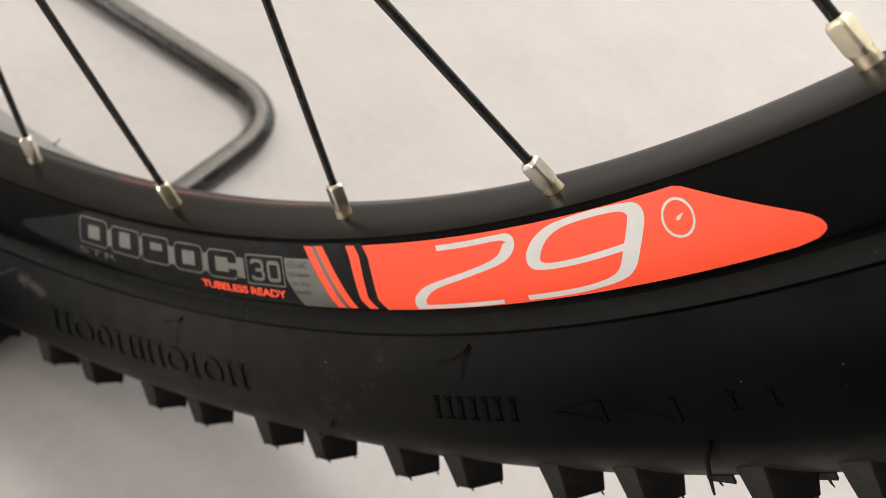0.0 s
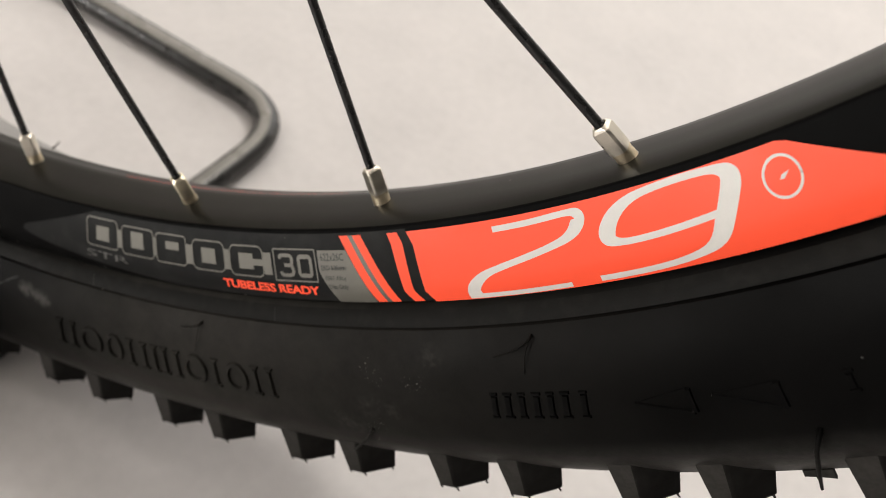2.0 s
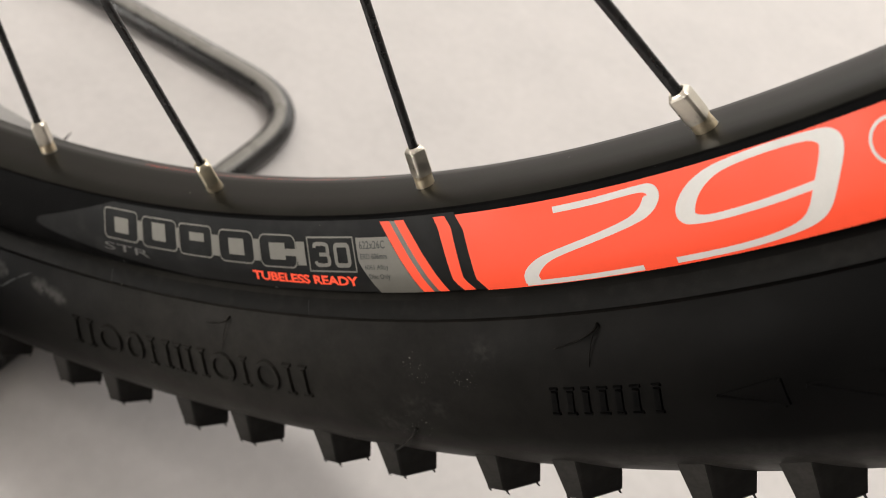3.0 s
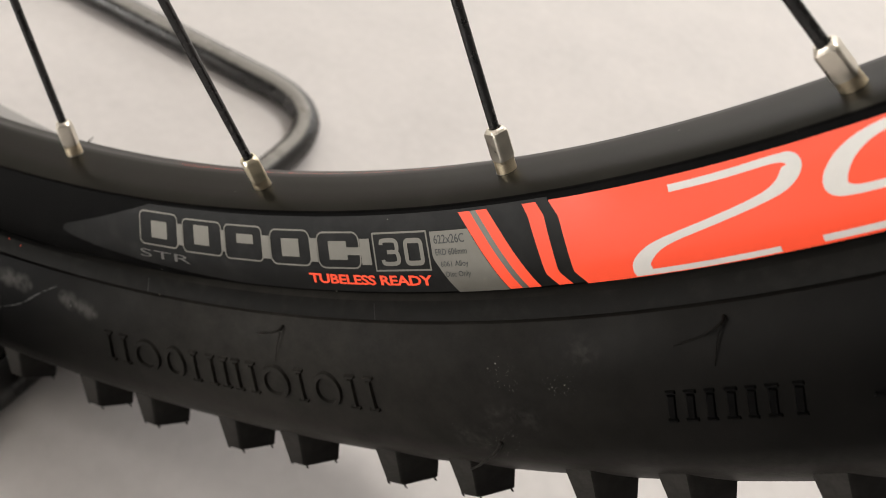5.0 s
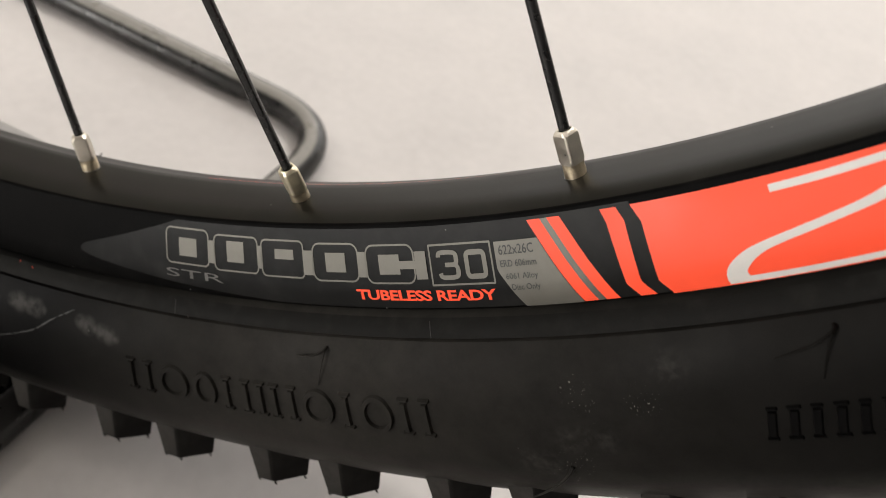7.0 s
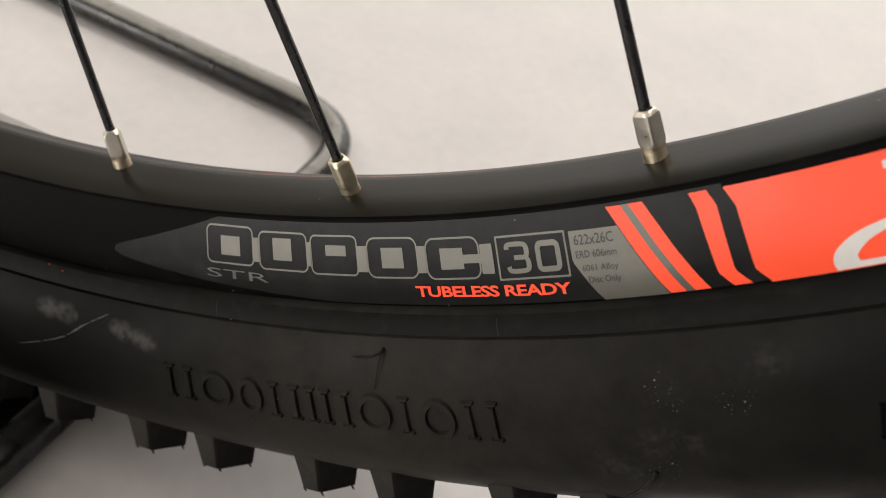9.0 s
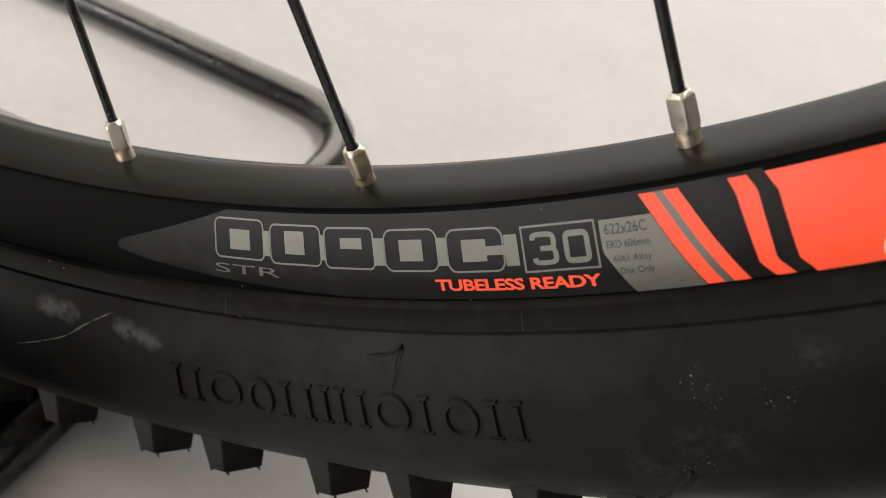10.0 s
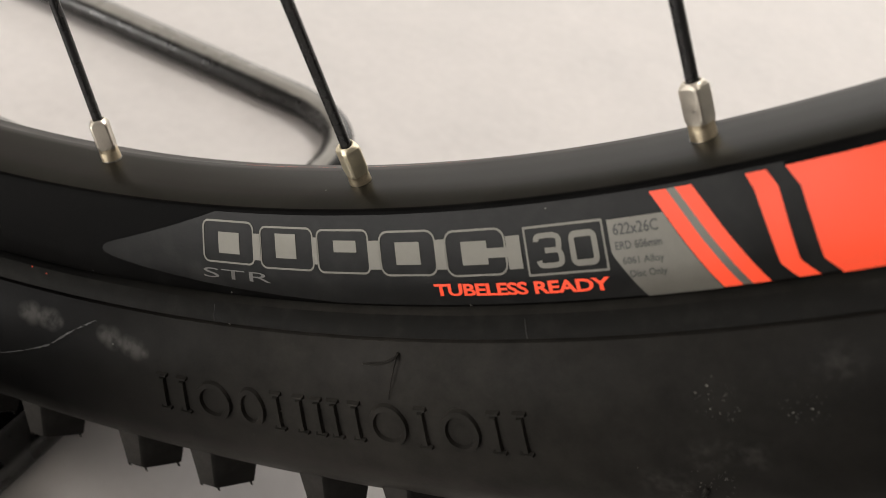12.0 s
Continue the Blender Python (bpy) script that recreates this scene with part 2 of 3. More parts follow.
MOULDED = material("smooth_moulded_rubber", (0.0014, 0.0013, 0.0013), 0.36, spread=0.2, scale=90, bump=0.05, bump_scale=1500)
MOULDED.node_tree.nodes["Principled BSDF"].inputs["Specular IOR Level"].default_value = 0.05
BARE = material("bare_alloy_edge", (0.30, 0.29, 0.27), 0.45, metal=1.0, spread=0.2, scale=300)
NICKEL = material("bright_nickel_plate", (0.70, 0.655, 0.57), 0.36, metal=1.0, spread=0.10, scale=500, bump=0.06, bump_scale=1600)
YELLOWED = material("yellowed_nickel_plate", (0.80, 0.73, 0.56), 0.48, metal=1.0, spread=0.12, scale=500, bump=0.06, bump_scale=1600)
BRASS = material("worn_brass_plate", (0.62, 0.53, 0.38), 0.42, metal=1.0, spread=0.30, scale=420, bump=0.08, bump_scale=1400)
SPOKE = material("black_coated_steel", (0.012, 0.012, 0.012), 0.28, spread=0.2, scale=300)
ROD = material("satin_black_powder_coat", (0.007, 0.0067, 0.0063), 0.30, spread=0.4, rough_spread=0.10, scale=140, bump=0.08, bump_scale=700)
RUBBER.node_tree.nodes["Principled BSDF"].inputs["Specular IOR Level"].default_value = 0.033
ROD.node_tree.nodes["Principled BSDF"].inputs["IOR"].default_value = 1.55
# wear on the rod's top, with its pale sheen painted into the colour
add_worn_sheen_top(ROD, (0.30, 0.285, 0.26))
for m, level in ((ANODISED, 0.10), (SIDE, 0.015), (FILM, 0.058), (RED, 0.2)):
    m.node_tree.nodes["Principled BSDF"].inputs["Specular IOR Level"].default_value = level
# the floor's light on the tyre's shoulder, painted as a paler ring
add_floor_bounce_ring(RUBBER, 342, 354, (0.075, 0.070, 0.063), 0.45)
# dust that also paints in the brighter middle stretch of the tyre
add_lit_dust_along(RUBBER, 0.25, 0.125, (0.055, 0.051, 0.045), 0.50)
SPECKS = []
for a, r in ((-0.76, 324.0), (-0.92, 325.2), (-1.22, 326.1), (-1.05, 327.3), (-0.48, 326.5), (-0.45, 327.7), (-0.1, 328.2), (-0.08, 329.7), (0.91, 327.9), (1.14, 328.2), (0.94, 331.3), (0.52, 328.8), (-0.4, 332.1)):
    SPECKS.append((on_wheel(a, r / 1000, -0.0229 - 0.00038 * (r - 324)), 0.00022 + 0.00012 * math.sin(9 * a + r)))
add_marks(RUBBER, SPECKS, (0.32, 0.31, 0.28), 2600, 0.48, 0.75, 0.2)
add_marks(RUBBER, [(on_wheel(a, r / 1000, -0.0001 * y), size) for a, r, y, size in ((-1.36, 335.5, 271, 0.0034), (-0.73, 334.8, 269, 0.003), (-0.18, 335.6, 271, 0.003), (-2.32, 341.7, 277, 0.0045), (-2.82, 340.5, 276, 0.0035), (2.15, 323.9, 227, 0.004))], (0.05, 0.047, 0.043), 650, 0.42, 0.42, 0.3)
add_marks(RUBBER, [(on_wheel(-0.8, 0.3270, -0.0243), 0.0034), (on_wheel(-0.55, 0.3290, -0.0252), 0.0026), (on_wheel(1.2, 0.3285, -0.0250), 0.0036), (on_wheel(-1.4, 0.3405, -0.0277), 0.004), (on_wheel(-1.9, 0.3440, -0.0276), 0.0035)], (0.40, 0.39, 0.36), 2300, 0.66, 0.75, 0.08)
smears = []
for a0, a1, r0, r1, wide in ((-24.7, -23.2, 323.5, 323.9, 0.0029), (-21.2, -19.5, 324.2, 325.9, 0.0028)):
    for k in range(6):
        r = r0 + (r1 - r0) * k / 5
        smears.append((on_wheel(a0 + (a1 - a0) * k / 5, r / 1000, -0.0001 * (221 + 5.5 * (r - 324))), wide * (0.8 + 0.25 * math.sin(2.2 * k))))
add_marks(RUBBER, smears, (0.075, 0.072, 0.067), 420, 0.22, 0.6, 0.3)


# ---- mesh helpers ----
def link_mesh(name, bm, mat, parent=None, label="", smooth=None):
    me = bpy.data.meshes.new(name)
    bm.normal_update()
    bm.to_mesh(me)
    bm.free()
    me.materials.append(mat)
    if smooth is not None:
        me.shade_smooth() if smooth >= 180 else None
        if smooth < 180:
            me.shade_smooth()
            me.set_sharp_from_angle(angle=radians(smooth))
    ob = new(name, me)
    ob.parent = parent
    if label:
        tagged(ob, label)
    return ob


def part(name, bm, mat, parent, label="", smooth=None):
    return link_mesh(name, bm, mat, parent, label, smooth)


def ring(profile, steps):
    """A closed profile of (radius, side) in millimetres turned round the axle."""
    bm = bmesh.new()
    loops = [[bm.verts.new(on_wheel(360 * i / steps, r / 1000, y / 1000)) for r, y in profile] for i in range(steps)]
    for i in range(steps):
        a, b = loops[i], loops[(i + 1) % steps]
        for j in range(len(profile)):
            k = (j + 1) % len(profile)
            bm.faces.new((a[j], b[j], b[k], a[k]))
    bmesh.ops.recalc_face_normals(bm, faces=bm.faces)
    return bm


def rod(bm, path, radius, sides=12, caps=True):
    """A round bar along a path; radius may be a number or one for each point."""
    radii = radius if isinstance(radius, (list, tuple)) else [radius] * len(path)
    rings, up = [], None
    for i, p in enumerate(path):
        way = (path[min(i + 1, len(path) - 1)] - path[max(i - 1, 0)]).normalized()
        if up is None:
            up = way.orthogonal().normalized()
        up = (up - way * up.dot(way)).normalized()
        side = way.cross(up)
        rings.append([bm.verts.new(p + radii[i] * (math.cos(2 * math.pi * k / sides) * up + math.sin(2 * math.pi * k / sides) * side)) for k in range(sides)])
    for a, b in zip(rings, rings[1:]):
        for k in range(sides):
            bm.faces.new((a[k], a[(k + 1) % sides], b[(k + 1) % sides], b[k]))
    if caps:
        bm.faces.new(rings[0][::-1])
        bm.faces.new(rings[-1])
    return bm


def bent(points, bend, steps=8):
    """A path through corner points with each corner rounded."""
    out = [Vector(points[0])]
    for a, b, c in zip(points, points[1:], points[2:]):
        a, b, c = Vector(a), Vector(b), Vector(c)
        p, q = b + (a - b).normalized() * bend, b + (c - b).normalized() * bend
        for i in range(steps + 1):
            t = i / steps
            out.append(p * (1 - t) ** 2 + b * 2 * t * (1 - t) + q * t * t)
    out.append(Vector(points[-1]))
    return out


def smooth_path(points, steps=6):
    """Catmull-Rom through flat points."""
    pts = [points[0], *points, points[-1]]
    out = []
    for i in range(1, len(pts) - 2):
        p0, p1, p2, p3 = (np.array(pts[i + k], float) for k in (-1, 0, 1, 2))
        for s in range(steps):
            t = s / steps
            out.append(0.5 * (2 * p1 + (p2 - p0) * t + (2 * p0 - 5 * p1 + 4 * p2 - p3) * t * t + (3 * p1 - p0 - 3 * p2 + p3) * t ** 3))
    out.append(np.array(points[-1], float))
    return out


# ---- room ----
def slab(name, x0, x1, y0, y1, z0, z1, mat, label):
    bm = bmesh.new()
    bmesh.ops.create_cube(bm, size=1)
    for v in bm.verts:
        v.co = Vector((x0 + (v.co.x + 0.5) * (x1 - x0), y0 + (v.co.y + 0.5) * (y1 - y0), z0 + (v.co.z + 0.5) * (z1 - z0)))
    return tagged(link_mesh(name, bm, mat), label, name.split("_")[0], kind="structure")


slab("floor", -3.2, 3.2, -3.2, 3.2, -0.1, 0, FLOOR, "pale grey smooth vinyl shop floor")
slab("ceiling", -3.2, 3.2, -3.2, 3.2, 2.75, 2.85, CEILING, "plain off-white painted ceiling")


def wall_with_opening(name, y0, y1, x0, x1, z0, z1, mat, look_of):
    """A wall along x in four pieces round the opening of an added lamp."""
    slab(name, -3.2, x0, y0, y1, 0, 2.75, mat, look_of + " with an added lamp opening")
    slab(name, x1, 3.2, y0, y1, 0, 2.75, mat, look_of + " with an added lamp opening")
    slab(name, x0, x1, y0, y1, 0, z0, mat, look_of + " below the added lamp opening")
    slab(name, x0, x1, y0, y1, z1, 2.75, mat, look_of + " above the added lamp opening")


# unseen walls, toned to shape reflections: dark in front, white behind and left
wall_with_opening("wall_north", 3.0, 3.2, -2.5, 1.7, 0.25, 2.25, WHITE_WALL, "white painted wall")
wall_with_opening("wall_south", -2.6, -2.4, -2.95, -0.85, 0.08, 0.92, DARK_WALL, "unseen dark wall dimming reflections")
slab("wall_east", 3.0, 3.2, -2.4, 3.0, 0, 2.75, WALL, "plain grey painted wall")
slab("wall_west", -3.2, -3.0, -2.4, 3.0, 0, 2.75, WHITE_WALL, "plain white painted wall")

# ---- the stand: a bent bar frame lying on the floor, across which the wheel stands ----
stand = tagged(new("wheel_stand"), "satin black bent steel rod stand lying on the floor", "bike stand")
bar_r = 0.0056
back, front = Vector((0.0756, 0.1363, bar_r)), Vector((0.0440, -0.136, bar_r))
cross = bent([back + Vector((-0.06, 0.0066, 0)), back, front, front + Vector((-0.06, -0.0066, 0))], 0.034, 14)
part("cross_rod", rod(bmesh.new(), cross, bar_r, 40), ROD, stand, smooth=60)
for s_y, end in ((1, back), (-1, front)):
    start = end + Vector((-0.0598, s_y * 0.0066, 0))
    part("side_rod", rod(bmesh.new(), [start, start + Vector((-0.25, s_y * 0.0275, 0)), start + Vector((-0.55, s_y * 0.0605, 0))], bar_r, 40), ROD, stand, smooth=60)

# added black sheet that stands in for the dark floor by the tyre's contact
bm = bmesh.new()
bmesh.ops.create_cube(bm, size=1)
for v in bm.verts:
    v.co = Vector((0.0115 + 0.074 * v.co.x + 0.010 * v.co.y, -0.045 + 0.085 * v.co.y, 0.0022 + 0.0044 * v.co.z))
bmesh.ops.bevel(bm, geom=list(bm.edges), offset=0.0012, segments=2, affect="EDGES")
part("shade_sheet", bm, MOULDED, stand, "added flat black sheet for the dark under the tyre", smooth=40)

# ---- the wheel ----
wheel = tagged(new("bicycle_wheel"), "black mountain bike wheel with knobbly tyre and red rim sticker", "bicycle wheel")

side = lambda r: 1000 * rim_side(r / 1000)
flat_side = lambda r: 1000 * (C0 + C1 * (r / 1000 - 0.31))
half = [(315.4, -14.4), (315.36, side(315.36) + 0.5), (315.24, side(315.24) + 0.12)]
half += [(315.0 - 0.735 * k, side(315.0 - 0.735 * k)) for k in range(21)]
half += [(300.1, side(300.2) + 0.14), (299.98, side(300.1) + 0.5), (299.72, -7.2), (299.52, -5.8), (299.42, -4.4), (299.45, -2.2), (299.6, 0.5)]
far_half = [(299.8, 3.5), (300.1, 5.2), (300.6, 6.1), (301.7, 7.9), (302.7, -flat_side(302.7)), (308, -flat_side(308)), (316.2, -flat_side(316.2) - 0.05), (316.6, -flat_side(316.6) - 0.5)]
profile = half + far_half + [(314, 14.4), (311, 13.6), (308, 6), (308, -6), (311, -13.6), (314, -14.4)]
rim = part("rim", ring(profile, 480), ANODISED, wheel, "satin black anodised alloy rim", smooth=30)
# the near side's dim reflections are put into a darker copy of the alloy
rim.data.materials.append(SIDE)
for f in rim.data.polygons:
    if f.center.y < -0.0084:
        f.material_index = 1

# tyre: side walls, a moulded line near the bead, and a crowned tread
tyre_half = [(314.6, -11.0), (315.8, -14.4), (316.3, -15.7), (316.9, -16.6), (318.0, -17.75), (319.05, -18.68), (319.12, -18.22), (319.32, -18.24), (319.40, -19.20), (319.62, -19.38), (321.5, -20.9), (324, -22.7), (327, -24.3),
             (330, -25.6), (334, -26.8), (338, -27.5), (342, -27.7), (346, -27.3), (349, -26.2), (352.3, -24.6), (355.6, -22.5), (358.7, -20.4), (361.0, -18.6), (362.1, -16), (362.7, -8), (363, 0)]
far_tyre = [(315.2, 15.2), (316.9, 17.0), (318.0, 19.5), (320, 23.4), (324, 28.0), (328, 31.0), (334, 33.0), (342, 33.4), (347, 32.3), (351, 29.5), (355.6, 26.4), (359.5, 22.0), (361.7, 17.5), (362.7, 8)]
tyre_profile = tyre_half + far_tyre[::-1] + [(318, 14.2), (330, 24), (346, 25), (356, 8), (356, -8), (346, -25), (330, -24), (318, -14.2)]
tyre_mesh = ring(tyre_profile, 540)
for v in tyre_mesh.verts:
    # the far side wall bulges where the wheel's weight rests on the floor
    r = math.hypot(v.co.x, v.co.z - AXLE) * 1000
    a = math.degrees(math.atan2(v.co.x, AXLE - v.co.z))
    if v.co.y > 0.012:
        v.co.y += 0.0062 * math.exp(-(a / 7.5) ** 2) * min(1, max(0, (r - 316) / 8)) * min(1, max(0, (356 - r) / 10))
tyre = part("tyre", tyre_mesh, RUBBER, wheel, "black rubber mountain bike tyre with scuffs and moulding whiskers", smooth=40)
# the far side wall's glancing sheen is put into this pale colour
PAINTED_SHEEN = material("rubber_with_painted_sheen", (0.26, 0.252, 0.243), 0.55, spread=0.15, scale=90, bump=0.05, bump_scale=1800)
tyre.data.materials.append(PAINTED_SHEEN)
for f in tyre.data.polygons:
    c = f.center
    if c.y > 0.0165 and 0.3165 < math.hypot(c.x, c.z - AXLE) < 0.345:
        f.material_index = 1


CHAFER = material("woven_bead_rubber", (0.0066, 0.0063, 0.0056), 0.55, spread=0.22, scale=300, bump=0.07, bump_scale=2600, dust=0.06)
CHAFER.node_tree.nodes["Principled BSDF"].inputs["Specular IOR Level"].default_value = 0.06
strip_profile = [(316.4, -15.9), (316.93, -16.7), (318.05, -17.84), (318.95, -18.66), (319.0, -18.5), (318.0, -17.5)]
bm = ring(strip_profile, 2100)
rng = random.Random(11)
ribs = [rng.uniform(0, 0.00006) * (0.35 + 0.65 * math.sin(0.043 * k) ** 2) for k in range(2101)]
for v in bm.verts:   # the weave shows as fine uneven ribs across the strip
    turn = math.atan2(v.co.x, AXLE - v.co.z) % (2 * math.pi)
    v.co.y -= ribs[round(turn / (2 * math.pi) * 2100)]
part("bead_strip", bm, CHAFER, tyre, "slightly paler woven bead strip", smooth=50)


def knob(corners_low, corners_high, nibs=(), bevel=0.0007):
    """A tread block between four low and four high corners, (degrees, mm, mm) each, with moulding nibs on its top."""
    bm = bmesh.new()
    low = [bm.verts.new(on_wheel(a, r / 1000, y / 1000)) for a, r, y in corners_low]
    high = [bm.verts.new(on_wheel(a, r / 1000, y / 1000)) for a, r, y in corners_high]
    bm.faces.new(low[::-1])
    bm.faces.new(high)
    for i in range(4):
        bm.faces.new((low[i], low[(i + 1) % 4], high[(i + 1) % 4], high[i]))
    bmesh.ops.recalc_face_normals(bm, faces=bm.faces)
    bmesh.ops.bevel(bm, geom=list(bm.edges), offset=bevel, segments=1, affect="EDGES")
    bm.normal_update()
    for f in bm.faces:   # the shoulder blocks' outward face is painted paler for the light on it
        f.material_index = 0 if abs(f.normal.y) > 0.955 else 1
    for a, r, y, length in nibs:
        rod(bm, [on_wheel(a, (r - 0.6) / 1000, y / 1000), on_wheel(a, (r + length * 0.6) / 1000, y / 1000), on_wheel(a + 0.03, (r + length) / 1000, y / 1000)], [0.00028, 0.00022, 0.00008], 5)
    return bm


def turned(source, name, deg, parent):
    """Another block on the same mesh, turned round the axle."""
    ob = new(name, source.data)
    ob.parent = parent
    ob.matrix_basis = Matrix.Translation((0, 0, AXLE)) @ Matrix.Rotation(-radians(deg), 4, "Y") @ Matrix.Translation((0, 0, -AXLE))
    return ob


def shoulder(s, tall, nibs):
    far = 4.0 if s > 0 else 0.0
    low = [(-0.1, 350, s * 24.6 + far), (1.0, 350, s * 24.8 + far), (2.05, 355.5, s * 18.8 + far), (0.1, 355.5, s * 18.8 + far)]
    high = [(0.0, 360.9 + tall, s * 26.8 + far), (0.72, 361.5 + tall, s * 26.7 + far), (1.52, 364.9 + tall, s * 20.6 + far), (0.25, 365.0 + tall, s * 19.8 + far)]
    points = [(0.06, 361.2 + tall, s * 26.3 + far, nibs), (0.70, 361.8 + tall, s * 26.1 + far, nibs * 1.3), (1.42, 364.4 + tall, s * 21.4 + far, nibs)]
    return knob(low, high, points, 0.0006)


def centre(shift):
    low = [(-0.9, 357, -9.5 + shift), (0.9, 357, -9.5 + shift), (1.0, 357, 0.2 + shift), (-0.8, 357, 0.2 + shift)]
    high = [(-0.7, 367.4, -8.6 + shift), (0.55, 367.4, -8.6 + shift), (0.65, 368.1, -0.6 + shift), (-0.6, 368.1, -0.6 + shift)]
    return knob(low, high, [(-0.4, 367.5, -7.6 + shift, 1.2)])


PITCH = 360 / 49
OFFSETS = (-0.13, 2.89)   # two blocks in each pitch of the tread
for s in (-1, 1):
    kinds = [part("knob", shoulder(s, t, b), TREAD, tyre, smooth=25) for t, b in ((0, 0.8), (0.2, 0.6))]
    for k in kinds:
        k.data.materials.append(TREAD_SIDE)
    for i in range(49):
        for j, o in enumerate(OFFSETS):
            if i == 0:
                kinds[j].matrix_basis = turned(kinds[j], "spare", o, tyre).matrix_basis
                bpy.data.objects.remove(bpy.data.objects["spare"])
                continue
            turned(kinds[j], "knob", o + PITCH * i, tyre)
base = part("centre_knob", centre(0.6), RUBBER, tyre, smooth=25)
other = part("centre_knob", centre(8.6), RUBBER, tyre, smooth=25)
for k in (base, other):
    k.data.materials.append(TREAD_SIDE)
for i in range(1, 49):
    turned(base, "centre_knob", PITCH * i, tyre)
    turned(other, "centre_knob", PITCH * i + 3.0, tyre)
other.matrix_basis = Matrix.Translation((0, 0, AXLE)) @ Matrix.Rotation(-radians(3.0), 4, "Y") @ Matrix.Translation((0, 0, -AXLE))

# thin flash left by the mould along the tread's shoulder, and hairs beside it
for a0, a1, drop in ((12.75, 13.6, 0.9), (15.9, 16.75, 0.4)):
    bm = bmesh.new()
    n = 6
    tops = [[bm.verts.new(on_wheel(a0 + (a1 - a0) * k / n, r / 1000, y / 1000)) for r, y in ((359.6, -20.0), (360.9 + drop * (k / n) ** 1.5, -20.2), (360.9 + drop * (k / n) ** 1.5, -19.6), (359.8, -19.2))] for k in range(n + 1)]
    for p, q in zip(tops, tops[1:]):
        for k in range(4):
            bm.faces.new((p[k], p[(k + 1) % 4], q[(k + 1) % 4], q[k]))
    bm.faces.new(tops[0][::-1])
    bm.faces.new(tops[-1])
    bmesh.ops.recalc_face_normals(bm, faces=bm.faces)
    part("moulding_flash", bm, RUBBER, tyre, smooth=30)
for a, long_mm in ((13.1, 1.8), (16.5, 2.4), (8.2, 1.6), (1.0, 1.5)):
    hair = [on_wheel(a, 0.3598, -0.0199), on_wheel(a - 0.02, 0.3608 + long_mm / 2000, -0.0200), on_wheel(a, 0.3608 + long_mm / 1000, -0.0200)]
    part("whisker", rod(bmesh.new(), hair, [0.0003, 0.00025, 0.00012], 6), RUBBER, tyre, smooth=180)

# moulding whiskers on the side walls
def wall_y(mm):
    rs = [r for r, _ in tyre_half]
    return float(np.interp(mm, rs, [y for _, y in tyre_half])) / 1000


def whisker(points, radius=0.00035, s=1):
    """A thin curled rubber hair: (degrees, mm, lift in mm) along it."""
    path = [on_wheel(a, mm / 1000, s * (wall_y(mm) - lift / 1000)) for a, mm, lift in smooth_path(points, 5)]
    bm = rod(bmesh.new(), path, [radius * (1 - 0.6 * i / len(path)) for i in range(len(path))], 6)
    return part("whisker", bm, RUBBER, tyre, smooth=180)


whisker([(-9.8, 320.9, 0.0), (-9.85, 321.0, 1.0), (-10.2, 321.5, 1.5), (-10.55, 321.9, 1.3), (-10.95, 322.1, 0.9)], 0.0003)
whisker([(-9.8, 321.0, 1.0), (-9.95, 323.4, 0.9), (-10.2, 327.5, 0.2)], 0.00016)
whisker([(6.62, 320.8, 0.0), (6.6, 320.9, 1.4), (6.1, 321.8, 2.0), (5.6, 322.5, 1.7), (5.1, 323.2, 1.2)], 0.0003)
whisker([(6.6, 321.0, 1.4), (6.35, 323.4, 0.9), (6.1, 327.0, 0.2)], 0.00016)
thick = [on_wheel(a, r / 1000, y / 1000) for a, r, y in ((14.72, 341.6, -27.4), (14.6, 342.9, -28.6), (14.43, 344.7, -29.3), (14.18, 349.1, -29.6), (14.0, 353.0, -29.8))]
part("whisker", rod(bmesh.new(), thick, [0.0005, 0.0005, 0.00045, 0.0004, 0.00025], 8), RUBBER, tyre, smooth=180)
whisker([(-1.55, 341.5, 0.0), (-1.8, 343.4, 1.0), (-2.6, 347.4, 1.6), (-3.4, 351.5, 2.0)], 0.00045)
def far_whisker(a, length):
    path = [on_wheel(a + 0.12 * k, (323 - 0.3 * length * k) / 1000, (28.6 + 0.16 * length * k) / 1000) for k in range(5)]
    return part("whisker", rod(bmesh.new(), path, [0.0003, 0.00028, 0.00025, 0.0002, 0.0001], 6), RUBBER, tyre, smooth=180)


for a in (-27.9, -8.0, 9.0, 24.0):
    far_whisker(a, 2.6)

# a pale scratch curving over the near side wall
DUST = material("dusty_scratch", (0.0125, 0.012, 0.011), 0.7, spread=0.75, scale=700)
line = smooth_path([(-26.0, 333.3), (-25.69, 332.9), (-24.55, 330.5), (-23.59, 328.2), (-22.68, 324.9), (-21.9, 322.7), (-21.59, 321.9)], 8)
bm = bmesh.new()
pairs = []
for i, (a, mm) in enumerate(line):
    w = 0.035 + 0.05 * abs(math.sin(2.1 * i)) * abs(math.sin(0.37 * i))
    pairs.append([bm.verts.new(on_wheel(a + d, mm / 1000, wall_y(mm) - 0.00008)) for d in (-w, w)])
for i, (p, q) in enumerate(zip(pairs, pairs[1:])):
    if math.sin(1.9 * i) < 0.9:
        bm.faces.new((p[0], p[1], q[1], q[0]))
part("scratch", bm, DUST, tyre, "pale dusty scratch", smooth=180)

